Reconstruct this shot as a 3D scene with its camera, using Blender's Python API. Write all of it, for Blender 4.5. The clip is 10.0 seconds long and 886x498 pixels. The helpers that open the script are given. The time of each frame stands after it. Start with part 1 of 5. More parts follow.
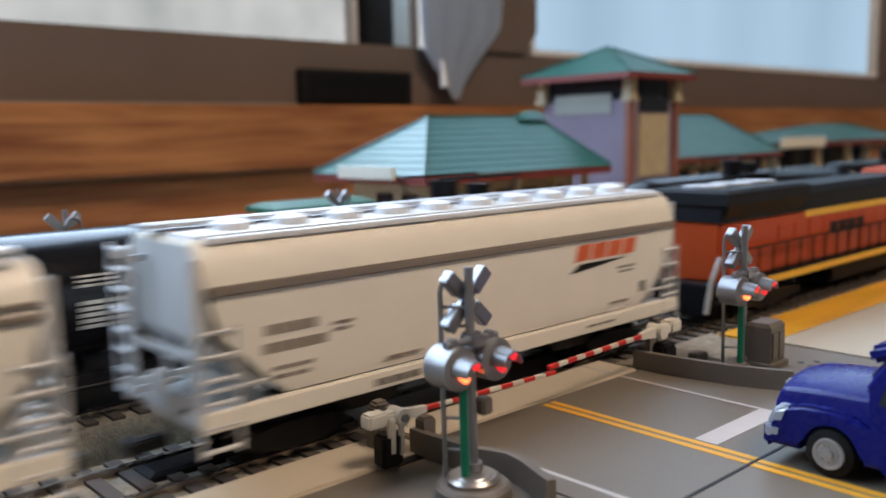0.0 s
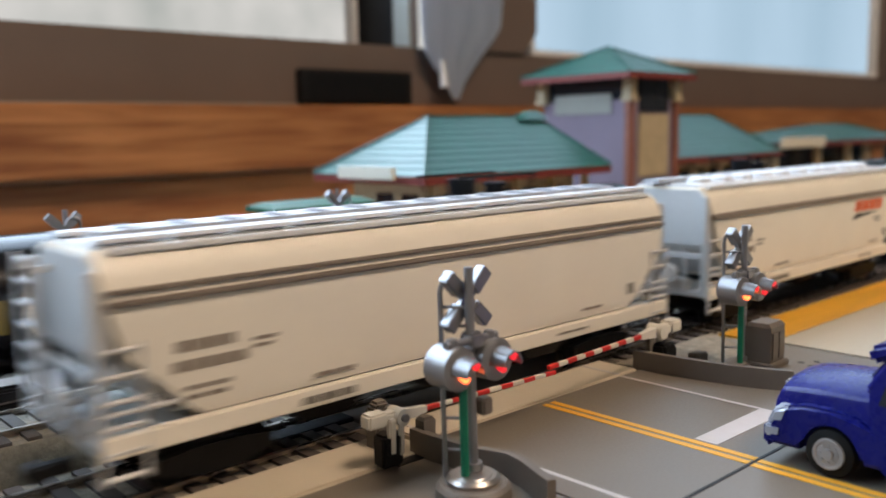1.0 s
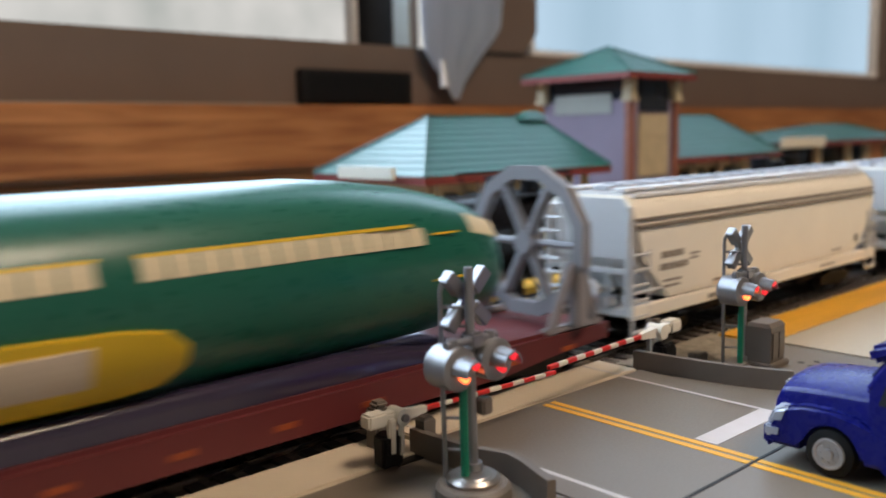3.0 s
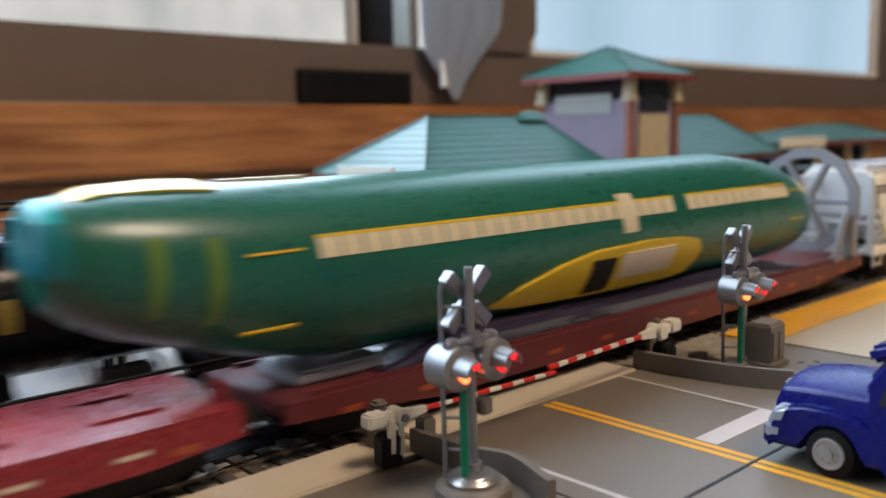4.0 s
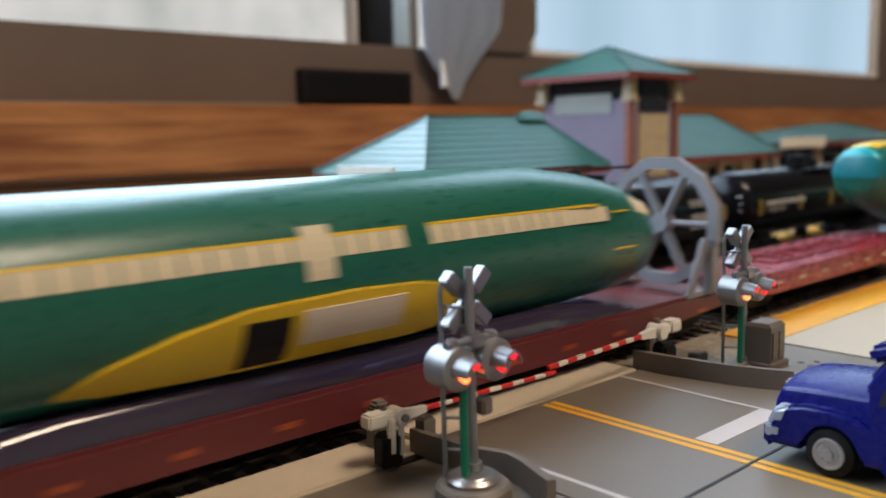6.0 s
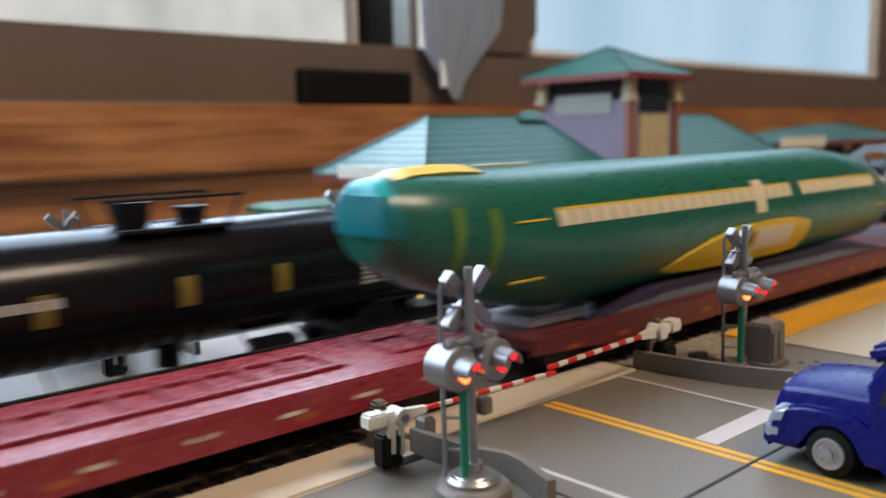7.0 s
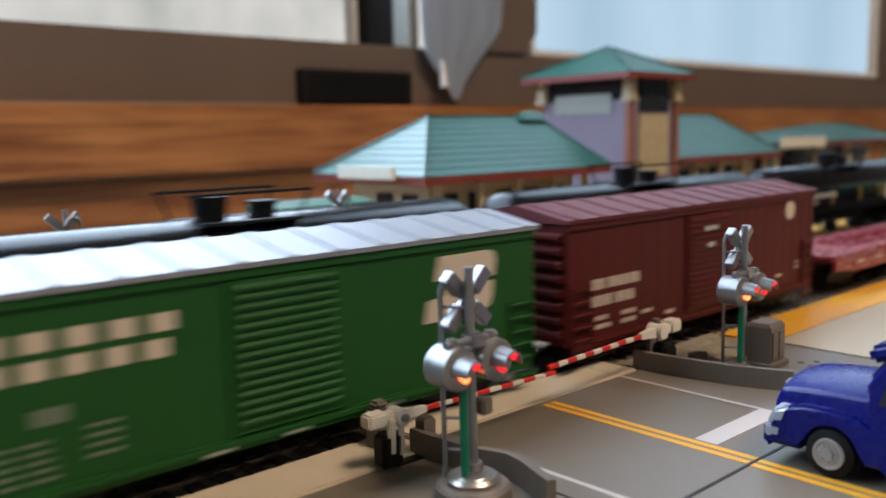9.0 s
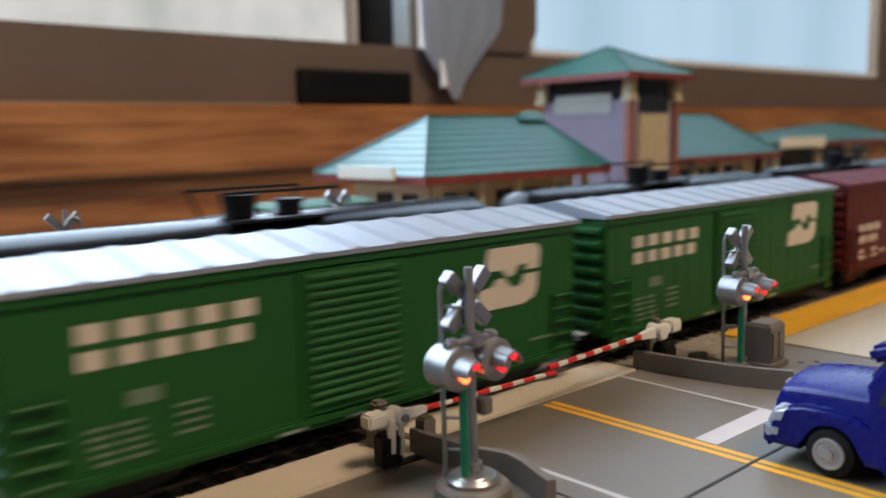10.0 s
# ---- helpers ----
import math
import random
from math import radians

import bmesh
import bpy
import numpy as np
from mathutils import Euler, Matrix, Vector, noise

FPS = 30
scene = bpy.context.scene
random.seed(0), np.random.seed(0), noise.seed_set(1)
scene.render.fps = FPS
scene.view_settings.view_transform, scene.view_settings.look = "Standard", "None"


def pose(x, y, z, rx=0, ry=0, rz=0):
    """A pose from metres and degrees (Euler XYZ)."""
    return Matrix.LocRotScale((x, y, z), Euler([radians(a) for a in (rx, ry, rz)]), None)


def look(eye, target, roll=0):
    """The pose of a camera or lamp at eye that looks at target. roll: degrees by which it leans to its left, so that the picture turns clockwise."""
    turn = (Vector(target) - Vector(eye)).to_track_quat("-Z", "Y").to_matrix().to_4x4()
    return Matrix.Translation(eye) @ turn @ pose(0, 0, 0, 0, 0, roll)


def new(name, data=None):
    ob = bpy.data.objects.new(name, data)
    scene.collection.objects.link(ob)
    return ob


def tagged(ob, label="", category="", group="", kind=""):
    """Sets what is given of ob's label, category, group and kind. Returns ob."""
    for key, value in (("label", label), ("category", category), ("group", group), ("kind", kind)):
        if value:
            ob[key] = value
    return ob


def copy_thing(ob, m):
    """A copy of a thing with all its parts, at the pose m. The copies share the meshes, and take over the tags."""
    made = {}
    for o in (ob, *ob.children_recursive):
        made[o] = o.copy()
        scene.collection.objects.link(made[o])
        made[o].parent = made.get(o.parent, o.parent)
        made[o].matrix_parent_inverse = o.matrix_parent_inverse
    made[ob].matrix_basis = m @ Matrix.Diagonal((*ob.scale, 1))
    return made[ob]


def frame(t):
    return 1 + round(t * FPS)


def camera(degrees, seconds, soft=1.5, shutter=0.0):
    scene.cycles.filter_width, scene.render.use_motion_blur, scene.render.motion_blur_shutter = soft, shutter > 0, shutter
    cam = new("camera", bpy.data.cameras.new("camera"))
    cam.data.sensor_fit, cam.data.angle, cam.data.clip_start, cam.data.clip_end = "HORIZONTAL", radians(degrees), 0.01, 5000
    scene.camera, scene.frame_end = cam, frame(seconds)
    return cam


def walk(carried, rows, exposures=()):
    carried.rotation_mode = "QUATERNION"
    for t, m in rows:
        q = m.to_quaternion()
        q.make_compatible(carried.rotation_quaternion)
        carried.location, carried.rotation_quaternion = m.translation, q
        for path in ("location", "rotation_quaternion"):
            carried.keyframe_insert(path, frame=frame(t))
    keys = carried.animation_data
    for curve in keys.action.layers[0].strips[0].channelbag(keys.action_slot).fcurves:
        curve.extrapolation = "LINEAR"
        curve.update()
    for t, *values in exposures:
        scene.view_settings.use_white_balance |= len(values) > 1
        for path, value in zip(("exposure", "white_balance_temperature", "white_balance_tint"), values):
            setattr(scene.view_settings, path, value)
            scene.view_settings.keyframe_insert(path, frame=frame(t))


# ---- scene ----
# Model railway on a table by a window. Lengths below are in millimetres, turned into metres by MM.
MM = 0.001
SHUT = 0.6
cam = camera(54.1, 10.0, soft=1.5, shutter=SHUT)
EYE = Vector((0.0, 0.0, 0.038))
YAW, PITCH = radians(47.83), radians(7.62)
AHEAD = Vector((math.cos(YAW) * math.cos(PITCH), math.sin(YAW) * math.cos(PITCH), -math.sin(PITCH)))
VIEW = look(EYE, EYE + AHEAD, -1.18)
walk(cam, [(0.0, VIEW), (10.0, VIEW)], exposures=[(0.0, -0.16, 6100, 16), (0.7, -0.08, 6350, 16), (2.0, -0.05, 6350, 16), (4.5, 0.0, 6350, 16), (10.0, 0.0, 6350, 16)])
cam.data.dof.use_dof = True
cam.data.dof.focus_distance = 0.115
cam.data.dof.aperture_fstop = 26.0

# ---- world and light ----
world = bpy.data.worlds.new("sky")
scene.world = world
world.use_nodes = True
wn = world.node_tree.nodes
sky = wn.new("ShaderNodeTexSky")
sky.sky_type = "NISHITA"
sky.sun_disc = False
sky.sun_elevation, sky.sun_rotation = radians(40), radians(150)
wn["Background"].inputs["Strength"].default_value = 0.1
world.node_tree.links.new(sky.outputs["Color"], wn["Background"].inputs["Color"])


def lamp(name, size_x, size_y, watts, colour, eye, target):
    data = bpy.data.lights.new(name, "AREA")
    data.shape, data.size, data.size_y = "RECTANGLE", size_x, size_y
    data.energy, data.color = watts, colour
    ob = new(name, data)
    ob.matrix_world = look(eye, target)
    return ob


# daylight in the wide window opening, and the warm ceiling light of the room
lamp("window_light", 0.71, 0.46, 8.8, (0.62, 0.82, 1.0), (-0.09, 0.345, 0.35), (-0.09, -0.3, 0.35))
lamp("window_light", 0.42, 0.4, 1.5, (0.62, 0.82, 1.0), (0.585, 0.314, 0.42), (0.585, -0.3, 0.42))
lamp("ceiling_light_glow", 0.5, 0.5, 27.0, (1.0, 0.8, 0.58), (0.2, -0.55, 1.28), (0.15, 0.0, 0.0))


# ---- materials ----
def mat(name, colour, rough=0.5, metal=0.0, vary=0.12, scale=120.0, bump=0.05, fine=900.0, emit=0.0, coat=0.0, stretch=(1, 1, 1), spec=0.5, random_tone=0.0):
    """A painted or moulded surface: blotches at two scales, a fine relief and uneven gloss."""
    m = bpy.data.materials.new(name)
    m.use_nodes = True
    n, l = m.node_tree.nodes, m.node_tree.links
    b = n["Principled BSDF"]
    tc = n.new("ShaderNodeTexCoord")
    mp = n.new("ShaderNodeMapping")
    mp.inputs["Scale"].default_value = stretch
    l.new(tc.outputs["Object"], mp.inputs["Vector"])
    big, small = n.new("ShaderNodeTexNoise"), n.new("ShaderNodeTexNoise")
    big.inputs["Scale"].default_value, big.inputs["Detail"].default_value = scale, 5
    small.inputs["Scale"].default_value, small.inputs["Detail"].default_value = fine, 4
    l.new(mp.outputs[0], big.inputs["Vector"])
    l.new(mp.outputs[0], small.inputs["Vector"])
    add = n.new("ShaderNodeMath")
    add.operation = "MULTIPLY_ADD"
    add.inputs[1].default_value = 0.35
    l.new(small.outputs["Fac"], add.inputs[0])
    l.new(big.outputs["Fac"], add.inputs[2])
    ramp = n.new("ShaderNodeMapRange")
    ramp.inputs["From Min"].default_value, ramp.inputs["From Max"].default_value = 0.35, 1.0
    ramp.inputs["To Min"].default_value, ramp.inputs["To Max"].default_value = 1 - vary, 1 + vary
    l.new(add.outputs[0], ramp.inputs["Value"])
    tone = n.new("ShaderNodeVectorMath")
    tone.operation = "SCALE"
    tone.inputs[0].default_value = colour[:3]
    l.new(ramp.outputs[0], tone.inputs["Scale"])
    last = tone
    if random_tone:
        info = n.new("ShaderNodeObjectInfo")
        r2 = n.new("ShaderNodeMapRange")
        r2.inputs["To Min"].default_value, r2.inputs["To Max"].default_value = 1 - random_tone, 1 + random_tone
        l.new(info.outputs["Random"], r2.inputs["Value"])
        t2 = n.new("ShaderNodeVectorMath")
        t2.operation = "SCALE"
        l.new(tone.outputs[0], t2.inputs[0])
        l.new(r2.outputs[0], t2.inputs["Scale"])
        last = t2
    l.new(last.outputs[0], b.inputs["Base Color"])
    rr = n.new("ShaderNodeMapRange")
    rr.inputs["To Min"].default_value, rr.inputs["To Max"].default_value = max(rough - 0.1, 0.02), min(rough + 0.1, 1)
    l.new(small.outputs["Fac"], rr.inputs["Value"])
    l.new(rr.outputs[0], b.inputs["Roughness"])
    b.inputs["Metallic"].default_value = metal
    b.inputs["Specular IOR Level"].default_value = spec
    b.inputs["Coat Weight"].default_value = coat
    if bump:
        bp = n.new("ShaderNodeBump")
        bp.inputs["Strength"].default_value, bp.inputs["Distance"].default_value = bump, 0.0004
        l.new(add.outputs[0], bp.inputs["Height"])
        l.new(bp.outputs[0], b.inputs["Normal"])
    if emit:
        b.inputs["Emission Color"].default_value = (*colour[:3], 1)
        b.inputs["Emission Strength"].default_value = emit
    return m


def wood(name, dark, light):
    m = bpy.data.materials.new(name)
    m.use_nodes = True
    n, l = m.node_tree.nodes, m.node_tree.links
    b = n["Principled BSDF"]
    tc, mp = n.new("ShaderNodeTexCoord"), n.new("ShaderNodeMapping")
    mp.inputs["Scale"].default_value = (6, 60, 90)
    l.new(tc.outputs["Object"], mp.inputs["Vector"])
    g, k = n.new("ShaderNodeTexNoise"), n.new("ShaderNodeTexNoise")
    g.inputs["Scale"].default_value, g.inputs["Detail"].default_value, g.inputs["Distortion"].default_value = 3.0, 8, 0.6
    k.inputs["Scale"].default_value = 14.0
    l.new(mp.outputs[0], g.inputs["Vector"])
    l.new(tc.outputs["Object"], k.inputs["Vector"])
    s = n.new("ShaderNodeMath")
    s.operation = "MULTIPLY_ADD"
    s.inputs[1].default_value = 0.4
    l.new(k.outputs["Fac"], s.inputs[0])
    l.new(g.outputs["Fac"], s.inputs[2])
    r = n.new("ShaderNodeValToRGB")
    r.color_ramp.elements[0].position, r.color_ramp.elements[0].color = 0.48, (*dark, 1)
    r.color_ramp.elements[1].position, r.color_ramp.elements[1].color = 0.9, (*light, 1)
    l.new(s.outputs[0], r.inputs["Fac"])
    l.new(r.outputs["Color"], b.inputs["Base Color"])
    b.inputs["Roughness"].default_value = 0.42
    bp = n.new("ShaderNodeBump")
    bp.inputs["Strength"].default_value, bp.inputs["Distance"].default_value = 0.15, 0.0006
    l.new(g.outputs["Fac"], bp.inputs["Height"])
    l.new(bp.outputs[0], b.inputs["Normal"])
    return m


def glow(name, low, high, scale, strength, stretch=(1, 1, 1)):
    """Far daylight seen through a window pane."""
    m = bpy.data.materials.new(name)
    m.use_nodes = True
    n, l = m.node_tree.nodes, m.node_tree.links
    e = n.new("ShaderNodeEmission")
    tc, mp, t, r = n.new("ShaderNodeTexCoord"), n.new("ShaderNodeMapping"), n.new("ShaderNodeTexNoise"), n.new("ShaderNodeValToRGB")
    mp.inputs["Scale"].default_value = stretch
    t.inputs["Scale"].default_value, t.inputs["Detail"].default_value = scale, 6
    r.color_ramp.elements[0].position, r.color_ramp.elements[0].color = 0.3, (*low, 1)
    r.color_ramp.elements[1].position, r.color_ramp.elements[1].color = 0.7, (*high, 1)
    l.new(tc.outputs["Object"], mp.inputs["Vector"])
    l.new(mp.outputs[0], t.inputs["Vector"])
    l.new(t.outputs["Fac"], r.inputs["Fac"])
    l.new(r.outputs["Color"], e.inputs["Color"])
    e.inputs["Strength"].default_value = strength
    l.new(e.outputs[0], n["Material Output"].inputs["Surface"])
    return m


M = dict(
    road=mat("road_grey", (0.155, 0.13, 0.102), 0.42, vary=0.07, scale=60, bump=0.03, fine=2500),
    platform=mat("platform_cream", (0.44, 0.385, 0.285), 0.45, vary=0.05, scale=40, bump=0.03),
    panel=mat("crossing_panel", (0.56, 0.48, 0.36), 0.5, vary=0.08, scale=70, bump=0.04),
    kerb=mat("kerb_grey", (0.15, 0.128, 0.106), 0.5, vary=0.1, scale=150, bump=0.05),
    yellow=mat("yellow_paint", (0.72, 0.35, 0.02), 0.5, vary=0.06, scale=300),
    band=mat("platform_yellow", (0.72, 0.37, 0.025), 0.5, vary=0.3, scale=60, stretch=(0.4, 2, 1)),
    white=mat("white_paint", (0.5, 0.46, 0.44), 0.5, vary=0.05, scale=300),
    ballast=mat("ballast", (0.27, 0.235, 0.18), 0.85, vary=0.4, scale=700, bump=0.9, fine=2600),
    tie=mat("tie_brown", (0.07, 0.055, 0.045), 0.7, vary=0.2, scale=400, random_tone=0.15),
    rail=mat("rail_steel", (0.42, 0.37, 0.32), 0.28, metal=1.0, vary=0.15, scale=200, stretch=(0.2, 1, 1)),
    table=mat("table_top", (0.16, 0.155, 0.15), 0.5, vary=0.05, scale=12, bump=0.02),
    silver=mat("silver_plastic", (0.27, 0.27, 0.28), 0.34, metal=0.6, vary=0.08, scale=300, bump=0.03),
    steel=mat("turned_steel", (0.42, 0.39, 0.36), 0.32, metal=0.9, vary=0.08, scale=200, bump=0.02),
    black=mat("black_plastic", (0.009, 0.0088, 0.009), 0.5, vary=0.2, scale=300, spec=0.25),
    green=mat("green_tube", (0.0, 0.16, 0.09), 0.4, vary=0.08, scale=300),
    red=mat("red_paint", (0.6, 0.03, 0.025), 0.45, vary=0.06, scale=400),
    ivory=mat("ivory_plastic", (0.72, 0.68, 0.58), 0.42, vary=0.05, scale=300),
    lamp_on=mat("lit_red_lamp", (1.0, 0.14, 0.03), 0.3, emit=5.0, vary=0.02),
    lamp_dim=mat("red_lamp", (0.9, 0.02, 0.03), 0.3, emit=1.2, vary=0.02),
    truck_blue=mat("truck_blue", (0.006, 0.008, 0.13), 0.28, vary=0.07, scale=120, bump=0.02, spec=0.25),
    chrome=mat("dull_chrome", (0.4, 0.385, 0.37), 0.38, metal=0.45, vary=0.1, scale=500),
    headlamp=mat("clear_headlamp", (0.42, 0.46, 0.54), 0.2, metal=0.3, vary=0.08, scale=400),
    tyre=mat("tyre_rubber", (0.01, 0.01, 0.01), 0.75, vary=0.2, scale=600, bump=0.1, spec=0.15),
    glass_dark=mat("smoked_glass", (0.02, 0.025, 0.03), 0.08, vary=0.02, bump=0),
    hopper=mat("hopper_cream", (0.82, 0.765, 0.655), 0.38, vary=0.05, scale=90, bump=0.02),
    hopper_end=mat("hopper_grey_white", (0.56, 0.56, 0.55), 0.4, vary=0.06, scale=90, bump=0.02),
    hatch=mat("hatch_white", (0.72, 0.73, 0.74), 0.35, vary=0.05, scale=150),
    grating=mat("walkway_grating", (0.42, 0.43, 0.45), 0.45, vary=0.15, scale=400),
    taupe=mat("taupe_stripe", (0.23, 0.19, 0.155), 0.5, vary=0.08),
    grime=mat("grey_lettering", (0.2, 0.18, 0.15), 0.6, vary=0.1),
    orange_mark=mat("orange_lettering", (0.68, 0.12, 0.03), 0.5, vary=0.05),
    loco_orange=mat("loco_orange", (0.4, 0.05, 0.006), 0.4, vary=0.1, scale=90, bump=0.02, spec=0.25),
    loco_yellow=mat("loco_yellow", (0.75, 0.42, 0.02), 0.4, vary=0.05),
    loco_black=mat("loco_black", (0.009, 0.009, 0.011), 0.5, vary=0.2, scale=200, spec=0.15),
    fus_green=mat("fuselage_green", (0.009, 0.105, 0.072), 0.3, vary=0.1, scale=60, bump=0.02),
    # nose turquoise twice: brightened as lit by the window, darkened as in shade
    fus_nose_lit=mat("nose_turquoise_lit", (0.01, 0.34, 0.36), 0.3, vary=0.05, scale=80),
    fus_nose_shade=mat("nose_turquoise_shaded", (0.006, 0.16, 0.18), 0.3, vary=0.06, scale=80),
    fus_yellow=mat("primer_yellow", (0.62, 0.42, 0.015), 0.4, vary=0.1, scale=90),
    tape=mat("window_tape", (0.62, 0.55, 0.38), 0.55, vary=0.08, scale=200),
    fixture=mat("fixture_grey", (0.23, 0.22, 0.23), 0.5, vary=0.08, scale=150),
    reflector=mat("dull_orange_reflector", (0.32, 0.07, 0.02), 0.45, vary=0.2, scale=300),
    flat_red=mat("flatcar_red", (0.23, 0.022, 0.028), 0.27, vary=0.1, scale=70, bump=0.03),
    flat_dark=mat("flatcar_brown", (0.11, 0.02, 0.021), 0.42, vary=0.15, scale=70),
    flat_top=mat("deck_black", (0.03, 0.022, 0.045), 0.14, vary=0.15, scale=60, spec=0.9),
    brown=mat("boxcar_brown", (0.088, 0.014, 0.013), 0.5, vary=0.08, scale=60, bump=0.02, spec=0.15),
    brown_roof=mat("boxcar_brown_roof", (0.11, 0.02, 0.026), 0.5, vary=0.08, scale=60, spec=0.25),
    bngreen=mat("boxcar_green", (0.014, 0.082, 0.017), 0.5, vary=0.08, scale=60, bump=0.02, spec=0.2),
    galv=mat("galvanised_roof", (0.26, 0.28, 0.32), 0.47, metal=0.2, vary=0.1, scale=50),
    decal=mat("white_lettering", (0.58, 0.5, 0.4), 0.5, vary=0.06, scale=300),
    faint=mat("faint_green_lettering", (0.13, 0.18, 0.12), 0.5, vary=0.2, scale=300),
    tank=mat("tank_black", (0.006, 0.0058, 0.007), 0.22, vary=0.25, scale=70, bump=0.015, spec=0.2),
    tank_text=mat("tank_lettering", (0.4, 0.39, 0.37), 0.5, vary=0.1, scale=300),
    tank_mark=mat("tank_yellow", (0.15, 0.105, 0.015), 0.5, vary=0.15),
    roof=mat("teal_roof", (0.011, 0.092, 0.075), 0.38, vary=0.1, scale=80, bump=0.03, random_tone=0.05, spec=0.55),
    fascia=mat("red_brown_trim", (0.19, 0.035, 0.03), 0.5, vary=0.1),
    lavender=mat("grey_lavender_wall", (0.22, 0.18, 0.24), 0.6, vary=0.06, scale=120),
    stone=mat("cream_stone", (0.46, 0.38, 0.25), 0.6, vary=0.12, scale=200),
    pale=mat("pale_grey_panel", (0.32, 0.33, 0.3), 0.6, vary=0.06, scale=150),
    brick=mat("red_brick_trim", (0.26, 0.1, 0.07), 0.6, vary=0.15, scale=250),
    window_dark=mat("dark_window", (0.02, 0.025, 0.035), 0.15, vary=0.05, bump=0),
    wood=wood("oak_board", (0.2, 0.066, 0.018), (0.46, 0.2, 0.07)),
    frame=mat("window_frame_brown", (0.138, 0.1, 0.08), 0.45, vary=0.1, scale=25, bump=0.03),
    room=mat("room_wall", (0.34, 0.31, 0.27), 0.8, vary=0.05, scale=5, bump=0.05),
    floor=mat("room_floor", (0.25, 0.18, 0.12), 0.6, vary=0.15, scale=6),
    toy_red=mat("toy_red", (0.42, 0.03, 0.03), 0.4, vary=0.05),
    toy_white=mat("toy_white", (0.72, 0.7, 0.68), 0.45, vary=0.05),
)


# ---- shape helpers (millimetres) ----
def v(x, y, z):
    return Vector((x * MM, y * MM, z * MM))


def hull(bm, pts, faces):
    vs = [bm.verts.new(v(*p)) for p in pts]
    for f in faces:
        bm.faces.new([vs[i] for i in f])
    return vs


def box(bm, x0, x1, y0, y1, z0, z1, bev=0.0):
    p = [(x, y, z) for x in (x0, x1) for y in (y0, y1) for z in (z0, z1)]
    vs = hull(bm, p, [(0, 1, 3, 2), (4, 6, 7, 5), (0, 4, 5, 1), (2, 3, 7, 6), (0, 2, 6, 4), (1, 5, 7, 3)])
    if bev:
        es = list({e for q in vs for e in q.link_edges})
        bmesh.ops.bevel(bm, geom=es, offset=bev * MM, segments=2, affect="EDGES", clamp_overlap=True)


def rod(bm, p0, p1, r, n=10, r1=None):
    a, b = Vector(p0), Vector(p1)
    d = (b - a).normalized()
    u = d.orthogonal().normalized()
    w = d.cross(u)
    r1 = r if r1 is None else r1
    ring = [[bm.verts.new(v(*(c + (u * math.cos(k * math.tau / n) + w * math.sin(k * math.tau / n)) * q))) for k in range(n)] for c, q in ((a, r), (b, r1))]
    for k in range(n):
        bm.faces.new([ring[0][k], ring[0][(k + 1) % n], ring[1][(k + 1) % n], ring[1][k]])
    bm.faces.new(ring[0][::-1])
    bm.faces.new(ring[1])


def loft(bm, rings, caps=True):
    rs = [[bm.verts.new(v(*p)) for p in ring] for ring in rings]
    n = len(rs[0])
    for a, b in zip(rs, rs[1:]):
        for k in range(n):
            bm.faces.new([a[k], a[(k + 1) % n], b[(k + 1) % n], b[k]])
    if caps:
        bm.faces.new(rs[0][::-1])
        bm.faces.new(rs[-1])


def prism(bm, pts, axis, a, b):
    """A flat outline pushed along an axis; the outline's two numbers are the other two axes in order."""
    def place(p, d):
        q = list(p)
        q.insert("xyz".index(axis), d)
        return q
    loft(bm, [[place(p, a) for p in pts], [place(p, b) for p in pts]])


def level_rect(x0, x1, hw, z, cy=0.0):
    return [(x0, cy - hw, z), (x1, cy - hw, z), (x1, cy + hw, z), (x0, cy + hw, z)]


def part(name, bm, material, parent=None, label="", smooth=False):
    bmesh.ops.recalc_face_normals(bm, faces=bm.faces)
    me = bpy.data.meshes.new(name)
    bm.to_mesh(me)
    bm.free()
    me.materials.append(material)
    if smooth:
        for p in me.polygons:
            p.use_smooth = True
        me.set_sharp_from_angle(angle=radians(38))
    ob = new(name, me)
    if parent:
        ob.parent = parent
    if label:
        ob["label"] = label
    return ob


def again(name, ob, parent, m):
    """Another piece on the same mesh."""
    o = new(name, ob.data)
    o.parent = parent
    o.matrix_basis = m
    return o


def at(x, y, z, rx=0, ry=0, rz=0):
    return pose(x * MM, y * MM, z * MM, rx, ry, rz)


def B():
    return bmesh.new()


def thing(name, label, category, group="", m=None):
    ob = tagged(new(name), label, category, group)
    ob.empty_display_size = 0.01
    if m is not None:
        ob.matrix_basis = m
    return ob


def setting(name, bm, material, label="", smooth=False):
    return tagged(part(name, bm, material, None, "", smooth), label or name.replace("_", " "), name.split("_")[0], "", "structure")


def slab(name, x0, x1, y0, y1, z0, z1, material, label="", bev=0.0):
    bm = B()
    box(bm, x0, x1, y0, y1, z0, z1, bev)
    return setting(name, bm, material, label)


# ---- room, window wall, table ----
TABLE = -7.0
slab("ground", -1400, 2600, -1500, 420, -770, -750, M["floor"], "brown wooden room floor")
slab("table_top", -300, 1500, -250, 318, TABLE - 18, TABLE, M["table"], "pale grey table top under the railway")
slab("wall_north", -1400, 2600, 430, 470, -750, 45, M["room"], "plain wall below the window")
slab("wall_upper", -1400, 2600, 430, 470, 720, 1300, M["room"], "plain wall above the window")
slab("wall_west", -1440, -1400, -1540, 470, -750, 1300, M["room"], "plain room wall")
slab("wall_east", 2600, 2640, -1540, 470, -750, 1300, M["room"], "plain room wall")
slab("wall_south", -1440, 2640, -1540, -1500, -750, 1300, M["room"], "plain room wall behind the table")
